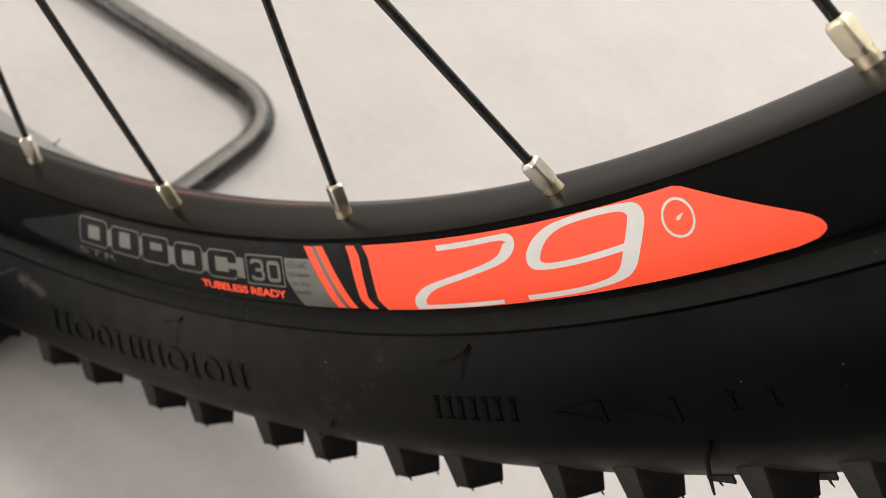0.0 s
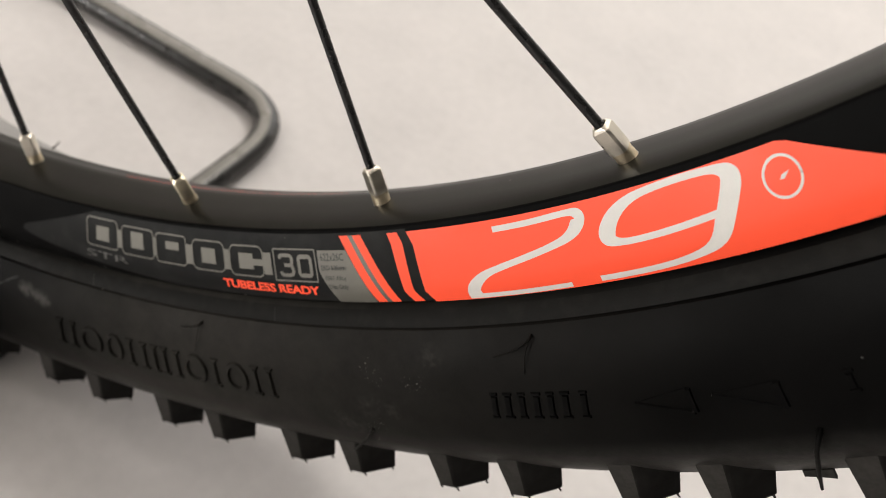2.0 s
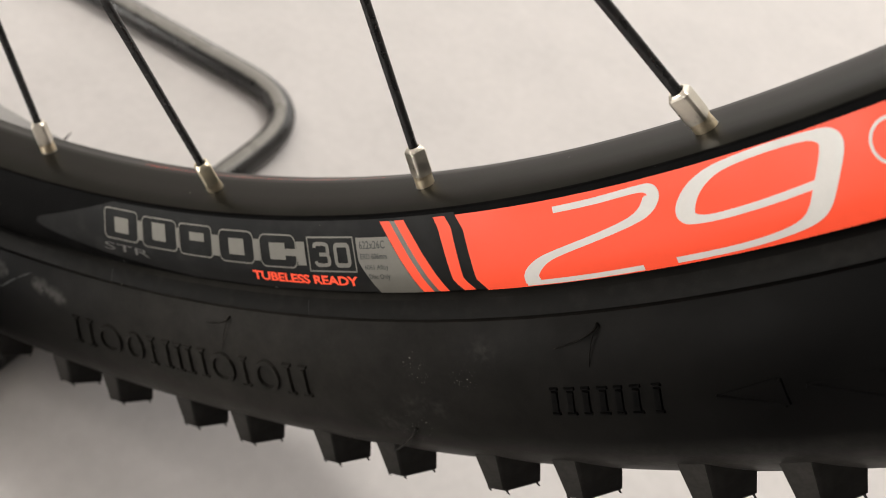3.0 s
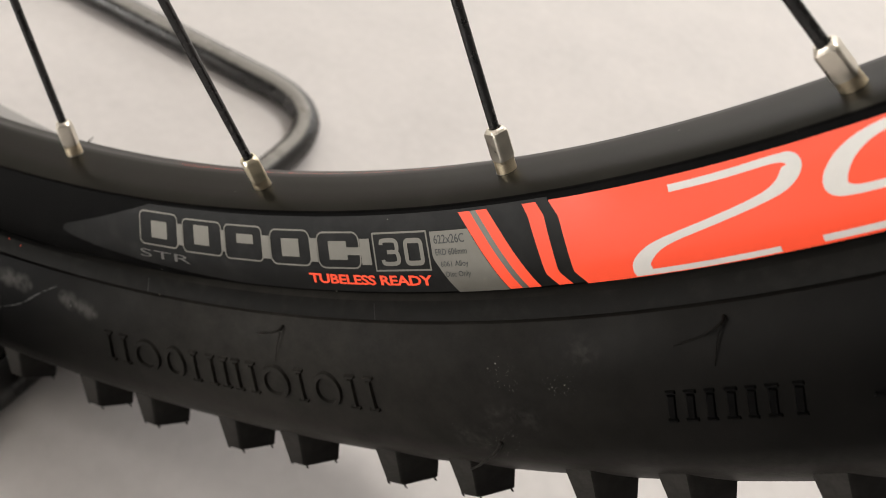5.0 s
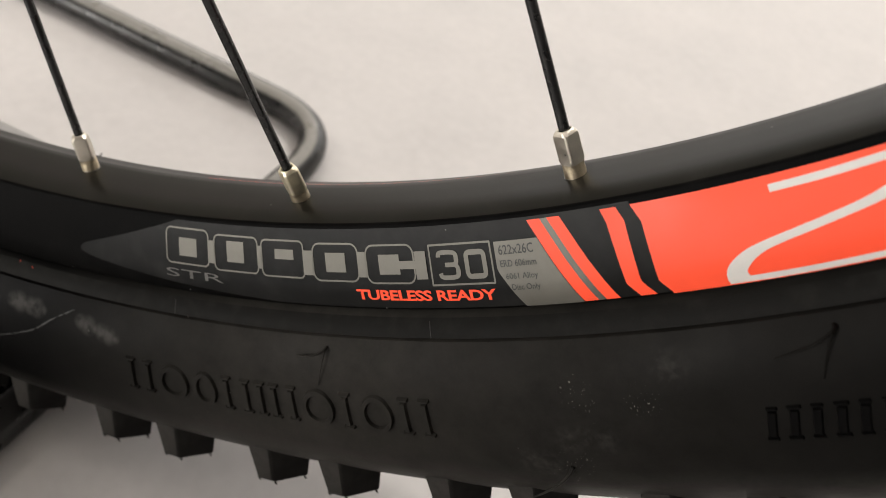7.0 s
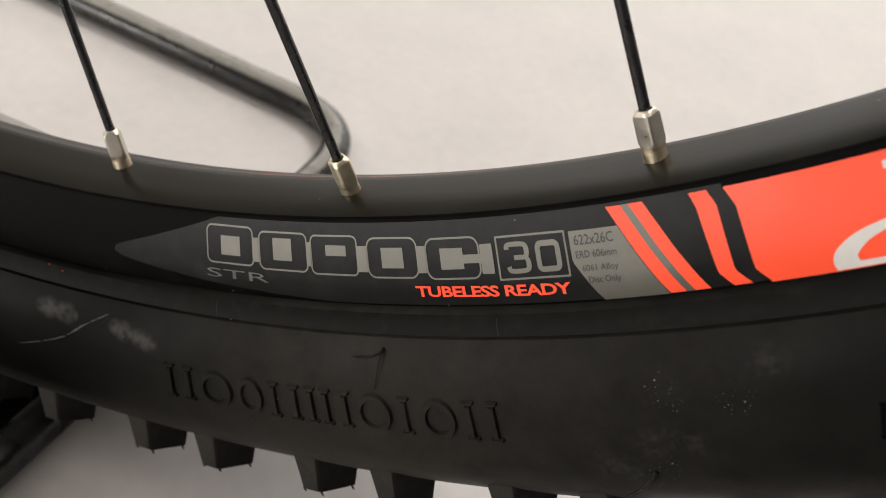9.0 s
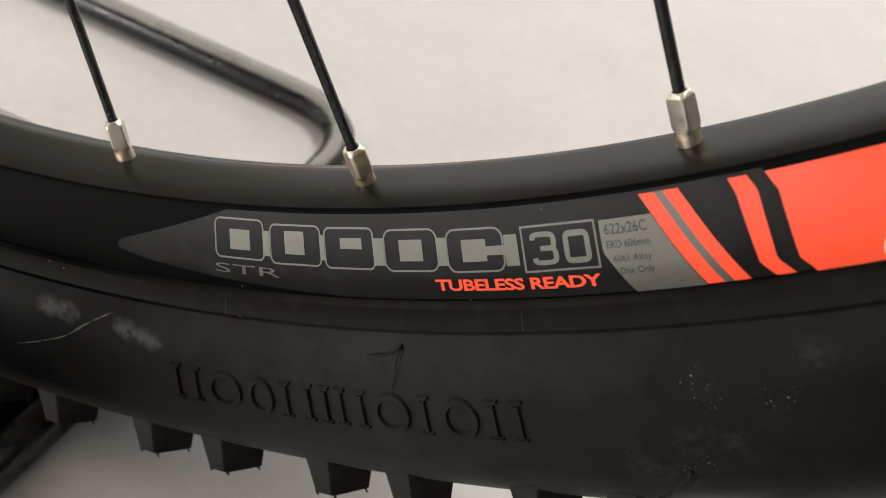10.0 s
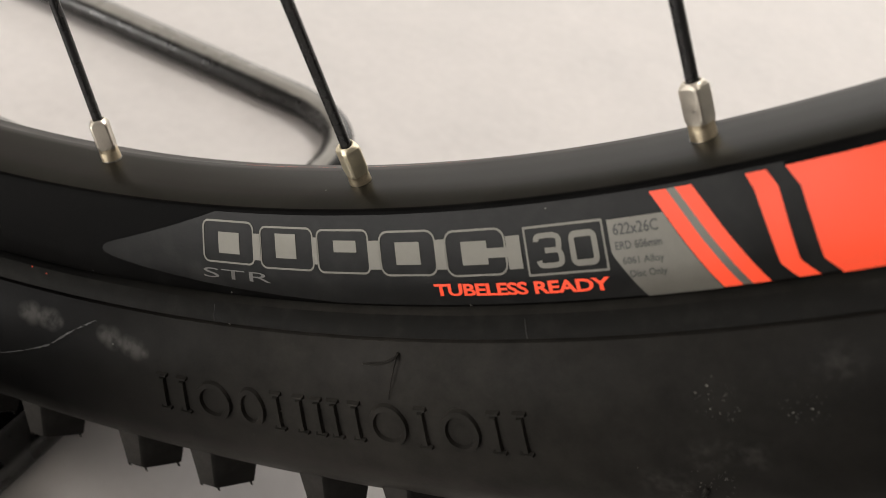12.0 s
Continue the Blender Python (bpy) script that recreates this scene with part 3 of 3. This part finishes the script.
# ---- spokes, laced three-cross, each with its square nipple ----
def nipple(foot, way, spin):
    """A plated nipple: round collar, square body whose flats run out into it, chamfered and hollowed top."""
    bm = bmesh.new()
    across = Matrix.Rotation(spin, 3, way) @ way.orthogonal().normalized()
    second = way.cross(across)
    n = 40
    # height in mm, how square (0 round, 1 square), radius or half the flats, widest radius
    shape = [(-1.0, 0, 1.82, 9), (1.5, 0, 1.82, 9), (1.75, 0, 1.78, 9), (2.3, 0.25, 1.72, 1.86), (2.9, 0.7, 1.66, 1.98), (3.5, 1, 1.62, 2.04), (5.6, 1, 1.6, 2.04), (7.8, 1, 1.6, 2.04),
             (8.25, 1, 1.57, 1.9), (8.7, 0.8, 1.42, 1.6), (8.95, 0.3, 1.28, 1.36), (9.0, 0, 1.16, 9), (8.9, 0, 1.05, 9), (8.2, 0, 0.95, 9)]
    rings = []
    for h, square, flat, widest in shape:
        pts = []
        for i in range(n):
            a = 2 * math.pi * i / n + math.pi / 4
            boxy = min(flat / max(abs(math.cos(a)), abs(math.sin(a))), widest)
            rad = 1.07 * (flat + (boxy - flat) * square)
            pts.append(bm.verts.new(foot + way * h / 1000 + (across * math.cos(a) + second * math.sin(a)) * rad / 1000))
        rings.append(pts)
    for k, (a, b) in enumerate(zip(rings, rings[1:])):
        for i in range(n):
            f = bm.faces.new((a[i], a[(i + 1) % n], b[(i + 1) % n], b[i]))
            f.material_index = 1 if k < 4 else 0
    bm.faces.new(rings[0][::-1])
    bm.faces.new(rings[-1])
    return bm


HUB_R, HUB_NEAR, HUB_FAR = 0.0305, -0.050, 0.027
SPINS = {30: 1.413, 31: 0.259, 0: 0.386, 1: 0.86, 2: 0.633}   # how the square nipples nearest the sticker are turned
for i in range(SPOKES):
    far = i % 2 == 0
    turn = (1, -1, -1, 1)[i % 4]
    deg, lean = 11.25 * i - 0.18 - 0.09 * turn, 53.0 if turn > 0 else -63.0
    foot = on_wheel(deg, 0.3001, 0.0012 - 0.0008 * turn if far else -0.0010 + 0.0008 * turn)
    hole = on_wheel(deg + lean, HUB_R, HUB_FAR if far else HUB_NEAR)
    way = (hole - foot).normalized()
    sp = part("spoke", rod(bmesh.new(), [foot + way * 0.006, foot + way * 0.1, hole], 0.00095, 14), SPOKE, wheel, smooth=60)
    plated = part("nipple", nipple(foot, way, SPINS.get(i, 0.5 + 0.9 * math.sin(2.3 * i))), YELLOWED if i % 3 == 2 or i == 31 else NICKEL, sp, "nickel-plated brass nipple", smooth=14)
    plated.data.materials.append(BRASS)
    eye = bmesh.new()
    rod(eye, [foot - way * 0.0006, foot + way * 0.00045], [0.0022, 0.00205], 20)
    part("spoke_hole", eye, BARE, sp, smooth=30)

hub_profile = [(8, -72), (9, -72), (9, -58), (22, -55), (33, -52), (33, -48), (24, -45), (14, -38), (14, 14), (24, 21), (33, 25), (33, 29), (22, 33), (9, 37), (9, 72), (8, 72)]
part("hub", ring(hub_profile, 64), ANODISED, wheel, "black alloy hub", smooth=35)

# ---- the sticker on the rim's near side ----
UM = 180 / math.pi / 308   # degrees for one millimetre along the sticker


def film(name, mat, left, right, r0, r1, lift, label="", rows_n=14, cols=40):
    """A thin film on the rim's side from r0 to r1 mm, between two edges given as functions of the radius, in degrees."""
    bm = bmesh.new()
    grid = []
    for j in range(rows_n + 1):
        r = r0 + (r1 - r0) * j / rows_n
        a, b = left(r), right(r)
        grid.append([bm.verts.new(on_side(a + (b - a) * i / cols, r, lift)) for i in range(cols + 1)])
    for j in range(rows_n):
        for i in range(cols):
            bm.faces.new((grid[j][i], grid[j + 1][i], grid[j + 1][i + 1], grid[j][i + 1]))
    return part(name, bm, mat, rim, label, smooth=180)


def edge(*pairs):
    """An edge through (radius, degrees) pairs."""
    rs, ds = [p[0] for p in pairs], [p[1] for p in pairs]
    return lambda r: float(np.interp(r, rs, ds))


bm = bmesh.new()
strip = [[bm.verts.new(on_wheel(-17.0 + 0.4 * i, (r - 0.06) / 1000, y / 1000)) for r, y in ((300.66, 6.15), (300.73, 6.28), (300.8, 6.4))] for i in range(36)]
for a, b in zip(strip, strip[1:]):
    for j in range(2):
        bm.faces.new((a[j], a[j + 1], b[j + 1], b[j]))
part("far_sticker_edge", bm, RED, rim, "red sticker edge on the rim's other side", smooth=180)
L1, L2, L3, L4 = 0.00008, 0.00014, 0.00020, 0.00026
film("sticker_base", FILM, edge((300.7, -16.5), (302, -17.3), (308.2, -21.2), (309.2, -21.5), (310.2, -21.4), (311.0, -20.8), (312.0, -19.2), (313.0, -17.2), (314.0, -14.6), (314.75, -12.0)), edge((300, 1.9), (301.3, 1.9), (302.5, 3), (316, 3)), 300.7, 314.75, L1, "dark grey sticker film", 24, 90)
film("sticker_tip", RED, edge((301.2, 1.92), (303.8, 2.18), (312.6, 2.30), (314.9, 2.62)), edge((301.2, 16.3), (301.6, 16.6), (310.2, 19.85), (311.2, 20.15), (312.3, 20.33), (313.2, 20.34), (313.8, 20.26), (314.35, 20.1), (314.75, 19.85), (315.0, 19.55), (315.08, 19.3)), 301.2, 315.08, L2, "fluorescent red sticker film", 28, 90)
s_left = edge((301.2, -1.55), (304, -1.25), (308, -0.85), (312, -0.42), (314.8, -0.13))
film("stripe", RED, s_left, lambda r: s_left(r) + 0.46, 301.2, 314.8, L2, "red stripe", 16, 3)
film("stripe", GREY, lambda r: s_left(r) + 0.46, lambda r: s_left(r) + 0.70, 301.2, 314.8, L2, "warm grey stripe", 16, 2)
film("stripe", RED, lambda r: s_left(r) + 0.70, lambda r: s_left(r) + 1.14, 301.2, 314.8, L2, "red stripe", 16, 3)
film("stripe", RED, edge((301.2, 0.95), (303.2, 1.10), (312.5, 1.32), (314.8, 1.64)), edge((301.2, 1.46), (303.2, 1.67), (312.3, 1.78), (314.8, 2.14)), 301.2, 314.8, L2, "red stripe", 24, 3)
film("data_panel", GREY, edge((303.9, -2.84), (308.4, -2.84), (314.9, -2.10)), lambda r: s_left(r) - 0.02, 303.9, 314.9, L2, "warm grey printed panel", 16, 8)


def pen(name, points, thick, thin, mat, lift, label=""):
    """A stroke of a broad pen along (degrees, mm) points: thick where it runs across the band, thin along it."""
    line = [np.array((a / UM, r)) for a, r in smooth_path(points, 8)]
    bm = bmesh.new()
    flat_rows, before = [], None
    for i, p in enumerate(line):
        t = line[min(i + 1, len(line) - 1)] - line[max(i - 1, 0)]
        t = t / np.linalg.norm(t)
        w = math.hypot(thin * t[0], thick * t[1]) / 2
        n = np.array((-t[1], t[0]))
        here = [p - n * w, p, p + n * w]
        if before is not None:   # an edge inside a tight bend waits for the pen to come round
            here = [q if np.dot(q - b, t) > 0.01 else b for q, b in zip(here, before)]
        before = here
        flat_rows.append(here)
    for _ in range(12):
        flat_rows = [flat_rows[0]] + [[(a + 2 * b + c) / 4 for a, b, c in zip(*three)] for three in zip(flat_rows, flat_rows[1:], flat_rows[2:])] + [flat_rows[-1]]
    rows_v = [[bm.verts.new(on_side(q[0] * UM, q[1], lift)) for q in here] for here in flat_rows]
    for a, b in zip(rows_v, rows_v[1:]):
        for j in range(2):
            bm.faces.new((a[j], a[j + 1], b[j + 1], b[j]))
    bmesh.ops.recalc_face_normals(bm, faces=bm.faces)
    if sum((f.normal.y for f in bm.faces)) > 0:
        bmesh.ops.reverse_faces(bm, faces=bm.faces)
    return part(name, bm, mat, rim, label, smooth=180)


pen("digit_two", [(5.9, 302.85), (7.5, 302.75), (8.9, 302.45), (9.35, 302.75), (9.4, 303.7), (9.15, 305.4), (8.6, 306.75), (7.3, 308.1), (5.9, 309.4), (5.1, 310.5), (4.62, 312.2), (4.52, 313.4), (4.52, 314.25)], 3.3, 1.0, SILVER, L3, "pale grey printed digit 2")
pen("digit_two", [(4.24, 314.4), (6.4, 314.45), (8.5, 314.35)], 1.0, 0.95, SILVER, L3, "pale grey printed digit 2")
pen("digit_nine", [(9.6, 314.1), (11.3, 314.1), (12.5, 313.75), (13.45, 312.9), (13.92, 311.4), (14.22, 309.2), (14.7, 305.0), (14.78, 303.3), (14.55, 302.3), (13.9, 301.9), (12.9, 301.85), (11.7, 302.3), (11.0, 303.5), (10.55, 305.2), (10.3, 307.2), (10.4, 308.3), (10.9, 308.85), (11.8, 308.85), (12.9, 308.6), (14.3, 308.05)], 3.6, 1.05, SILVER, L3, "pale grey printed digit 9")

# a thin ring with a small pointer in it
bm = bmesh.new()
inner, outer = [], []
for i in range(49):
    a = 2 * math.pi * i / 48
    for rad, row in ((2.66, inner), (3.08, outer)):
        row.append(bm.verts.new(on_side(16.2 + rad * math.cos(a) * UM, 305.9 + rad * math.sin(a), L3)))
for i in range(49):
    bm.faces.new((inner[i], inner[(i + 1) % 48], outer[(i + 1) % 48], outer[i]))
tip = [bm.verts.new(on_side(16.2 + dx * UM, 305.9 + dy, L3)) for dx, dy in ((-0.5, 0.3), (-0.1, -0.25), (1.25, -0.6), (0.2, 0.35))]
bm.faces.new(tip)
part("ring_mark", bm, SILVER, rim, "thin pale ring printed on the red film")


def outline(name, a0, a1, r0, r1, line, mat, lift, round_mm=1.0, label=""):
    """A printed frame with rounded corners and the given line width, in mm."""
    bm = bmesh.new()
    w, h = (a1 - a0) / UM, r1 - r0

    def corner_path(inset):
        out, rad = [], max(0.05, round_mm - inset)
        for cx, cy, start in ((w - inset - rad, h - inset - rad, 0), (inset + rad, h - inset - rad, 90), (inset + rad, inset + rad, 180), (w - inset - rad, inset + rad, 270)):
            for k in range(5):
                a = radians(start + 22.5 * k)
                out.append((cx + rad * math.cos(a), cy + rad * math.sin(a)))
        return out

    o, n = corner_path(0), corner_path(line)
    vo = [bm.verts.new(on_side(a0 + x * UM, r0 + y, lift)) for x, y in o]
    vn = [bm.verts.new(on_side(a0 + x * UM, r0 + y, lift)) for x, y in n]
    for i in range(len(o)):
        j = (i + 1) % len(o)
        bm.faces.new((vo[i], vo[j], vn[j], vn[i]))
    return part(name, bm, mat, rim, label)


def block(name, a0, a1, r0, r1, mat, lift):
    return film(name, mat, lambda r: a0, lambda r: a1, r0, r1, lift, "", 2, 4)


# the maker's mark: five outlined blocks with pale centres, joined by short bars
for a0, a1, r0, r1, c0, c1, d0, d1, rnd in ((-17.05, -14.95, 302.0, 309.1, -16.4, -15.55, 303.9, 307.4, 1.3), (-14.72, -12.62, 302.5, 309.4, -14.1, -13.3, 303.6, 307.5, 1.3),
                                            (-12.5, -10.55, 302.7, 309.6, -11.86, -11.02, 304.4, 306.2, 1.2), (-10.2, -8.2, 303.0, 309.85, -9.62, -8.77, 304.7, 308.1, 1.7),
                                            (-7.92, -5.92, 303.3, 310.1, -7.37, -6.53, 305.0, 308.4, 1.7)):
    outline("mark_block", a0, a1, r0, r1, 0.32, GREY, L3, rnd)
    block("mark_centre", c0, c1, d0, d1, GREY, L3)
for a0, a1, r0, r1 in ((-14.97, -14.70, 303.8, 308.1), (-12.63, -12.48, 304.0, 308.2), (-10.56, -10.18, 304.4, 308.8), (-8.22, -7.90, 304.5, 308.9), (-6.53, -5.46, 306.1, 307.5), (-5.90, -5.46, 304.6, 309.3)):
    block("mark_bar", a0, a1, r0, r1, GREY, L4)
outline("number_frame", -5.34, -2.96, 303.6, 310.55, 0.33, GREY, L3, 0.2)


def lettering(name, words, a0, a1, r_top, r_bottom, mat, lift, label, drop=0.0, bold=0.0, slant=0.0, spacing=1.0):
    """Words in the built-in font, laid along the rim's side to fill the given stretch. drop: how much lower they end, in mm."""
    cu = bpy.data.curves.new(name, "FONT")
    cu.body, cu.resolution_u, cu.offset, cu.shear, cu.space_character = words, 3, bold, slant, spacing
    ob = new(name, cu)
    me = bpy.data.meshes.new_from_object(ob.evaluated_get(bpy.context.evaluated_depsgraph_get()))
    bpy.data.objects.remove(ob)
    bm = bmesh.new()
    bm.from_mesh(me)
    bpy.data.meshes.remove(me)
    xs, ys = [v.co.x for v in bm.verts], [v.co.y for v in bm.verts]
    x0, x1, y0, y1 = min(xs), max(xs), min(ys), max(ys)
    for v in bm.verts:
        u, w = (v.co.x - x0) / (x1 - x0), (v.co.y - y0) / (y1 - y0)
        v.co = on_side(a0 + (a1 - a0) * u, r_bottom + (r_top - r_bottom) * w + drop * u, lift)
    return part(name, bm, mat, rim, label)


pen("digit_three", [(-4.97, 305.75), (-4.96, 305.2), (-4.85, 305.0), (-4.5, 304.98), (-4.33, 305.2), (-4.3, 305.8), (-4.3, 306.5), (-4.34, 307.0), (-4.28, 307.5), (-4.27, 308.4), (-4.31, 308.95), (-4.5, 309.15), (-4.82, 309.12), (-4.92, 308.95), (-4.95, 308.4)], 0.9, 0.75, GREY, L3, "warm grey printed digit 3")
block("digit_three", -4.74, -4.36, 306.65, 307.4, GREY, L3 + 0.00002)
outline("digit_zero", -4.0, -3.18, 304.75, 309.55, 0.88, GREY, L3, 1.1, "warm grey printed digit 0")
lettering("lettering", "STR", -17.1, -14.38, 310.1, 311.8, FAINT, L3, "faint grey printed letters STR", 0.1, bold=-0.004)
lettering("lettering", "TUBELESS READY", -8.45, -3.03, 311.05, 313.05, RED, L3, "red printed words TUBELESS READY", 0.3, bold=0.03, spacing=0.94)
lettering("lettering", "622x26C", -2.70, -1.46, 304.5, 306.0, INK, L3, "dark printed size 622x26C", bold=0.008)
lettering("lettering", "ERD 606mm", -2.70, -1.43, 306.85, 307.95, INK, L3, "dark printed words ERD 606mm", bold=0.008)
lettering("lettering", "6061 Alloy", -2.57, -1.45, 309.0, 310.25, INK, L3, "dark printed words 6061 Alloy", bold=0.008)
lettering("lettering", "Disc Only", -2.43, -1.44, 310.8, 312.1, INK, L3, "dark printed words Disc Only", bold=0.008)

# ---- raised shapes moulded into the tyre's near side wall ----
def relief(name, points, wide, rise=0.0007, closed=False, mat=None):
    """A raised bar on the side wall along (degrees, mm) points, wide in mm, its edges sloping."""
    line = [np.array((radians(a) * 332, r)) for a, r in points]
    bm = bmesh.new()
    rows_v = []
    for i, p in enumerate(line):
        t = line[(i + 1) % len(line)] - line[i - 1] if closed else line[min(i + 1, len(line) - 1)] - line[max(i - 1, 0)]
        t = t / np.linalg.norm(t)
        n = np.array((-t[1], t[0]))
        end = t * (0 if closed else 0.22 if i == 0 else -0.22 if i == len(line) - 1 else 0)
        row = []
        for off, lift, in_end in ((-wide / 2, -0.0002, 0), (-wide / 2 + 0.22, rise, 1), (wide / 2 - 0.22, rise, 1), (wide / 2, -0.0002, 0)):
            q = p + n * off + end * in_end
            row.append(bm.verts.new(on_wheel(math.degrees(q[0] / 332), q[1] / 1000, wall_y(q[1]) - lift)))
        rows_v.append(row)
    for a, b in zip(rows_v, rows_v[1:] + rows_v[:1] if closed else rows_v[1:]):
        for k in range(3):
            bm.faces.new((a[k], a[k + 1], b[k + 1], b[k]))
    if not closed:
        bm.faces.new(rows_v[0])
        bm.faces.new(rows_v[-1][::-1])
    bmesh.ops.recalc_face_normals(bm, faces=bm.faces)
    return part(name, bm, mat or RUBBER, tyre, smooth=25)


def upright(a, r0, r1, wide=1.35, lean=0.0, foot=2.6, rise=0.0007, mat=None):
    """A raised upright bar with a short cross piece at both ends."""
    relief("moulded_bar", [(a + lean * k / 4, r0 + 0.7 + (r1 - r0 - 1.4) * k / 4) for k in range(5)], wide, rise, mat=mat)
    if foot:
        w = math.degrees(foot / 2 / 332)
        relief("moulded_bar", [(a - w, r0 + 0.35), (a + w, r0 + 0.35)], 0.75, rise, mat=mat)
        relief("moulded_bar", [(a + lean - w, r1 - 0.35), (a + lean + w, r1 - 0.35)], 0.75, rise, mat=mat)


def oval(a, r, ra, rr, wide=1.3):
    """A raised closed oval."""
    relief("moulded_oval", [(a + ra * math.cos(math.pi * k / 14), r + rr * math.sin(math.pi * k / 14)) for k in range(28)], wide, closed=True)


# the maker's mark: a row of plain uprights and ovals
TOP, FOOT = 328.4, 336.0
MID, HALF = (TOP + FOOT) / 2, (FOOT - TOP) / 2 - 0.55
for a in (-18.75, -17.95, -14.3, -13.45, -12.8, -12.2, -11.45, -9.2, -6.9, -6.1):
    upright(a, TOP, FOOT)
for a, ra in ((-16.75, 0.58), (-15.3, 0.42), (-10.35, 0.55), (-8.0, 0.52)):
    oval(a, MID, ra, HALF)
# a second row that is too worn to read, two direction triangles and a last faint pair
for k, a in enumerate((4.62, 5.18, 5.74, 6.32, 6.86, 7.42, 8.1)):
    upright(a, 330.3, 336.0, 1.5, -0.16, 2.3 if k % 2 else 1.9, 0.0004, MOULDED)
for a0, a1, r0, r1, r2 in ((9.75, 11.6, 333.4, 331.3, 336.0), (12.25, 14.2, 332.9, 331.9, 336.7)):
    relief("moulded_triangle_side", [(a0, r0), (a1, r2)], 0.9, 0.0004, mat=MOULDED)
    relief("moulded_triangle_side", [(a0, r0), (a1, r1)], 0.5, 0.0002, mat=MOULDED)
    relief("moulded_triangle_side", [(a1, r1), (a1, r2)], 1.3, 0.0004, mat=MOULDED)
for a in (16.1, 17.3):
    upright(a, 331.6, 335.6, 1.2, 0.0, 2.0, 0.0003, MOULDED)
# flecks of paint and dust by the rim's lip
for a, r, mat in ((-24.81, 316.4, RED), (-24.09, 316.8, RED), (-16.09, 318.9, GREY), (-7.36, 314.6, GREY)):
    y = wall_y(r) if r > 316 else rim_side(r / 1000)
    fleck = [on_wheel(a - 0.03, r / 1000, y - 0.0002), on_wheel(a, (r + 0.1) / 1000, y - 0.0003), on_wheel(a + 0.03, (r + 0.25) / 1000, y - 0.0002)]
    part("fleck", rod(bmesh.new(), fleck, [0.00007, 0.00014, 0.00006], 6), mat, tyre, smooth=60)
# thin moulding ridges across the bead strip
for a in (-16.8, -5.72):
    ridge = [on_wheel(a + 0.02 * k, (316.75 + 0.55 * k) / 1000, wall_y(316.75 + 0.55 * k) - 0.0001) for k in range(5)]
    part("moulding_ridge", rod(bmesh.new(), ridge, 0.0001, 6), DUST, tyre, smooth=60)
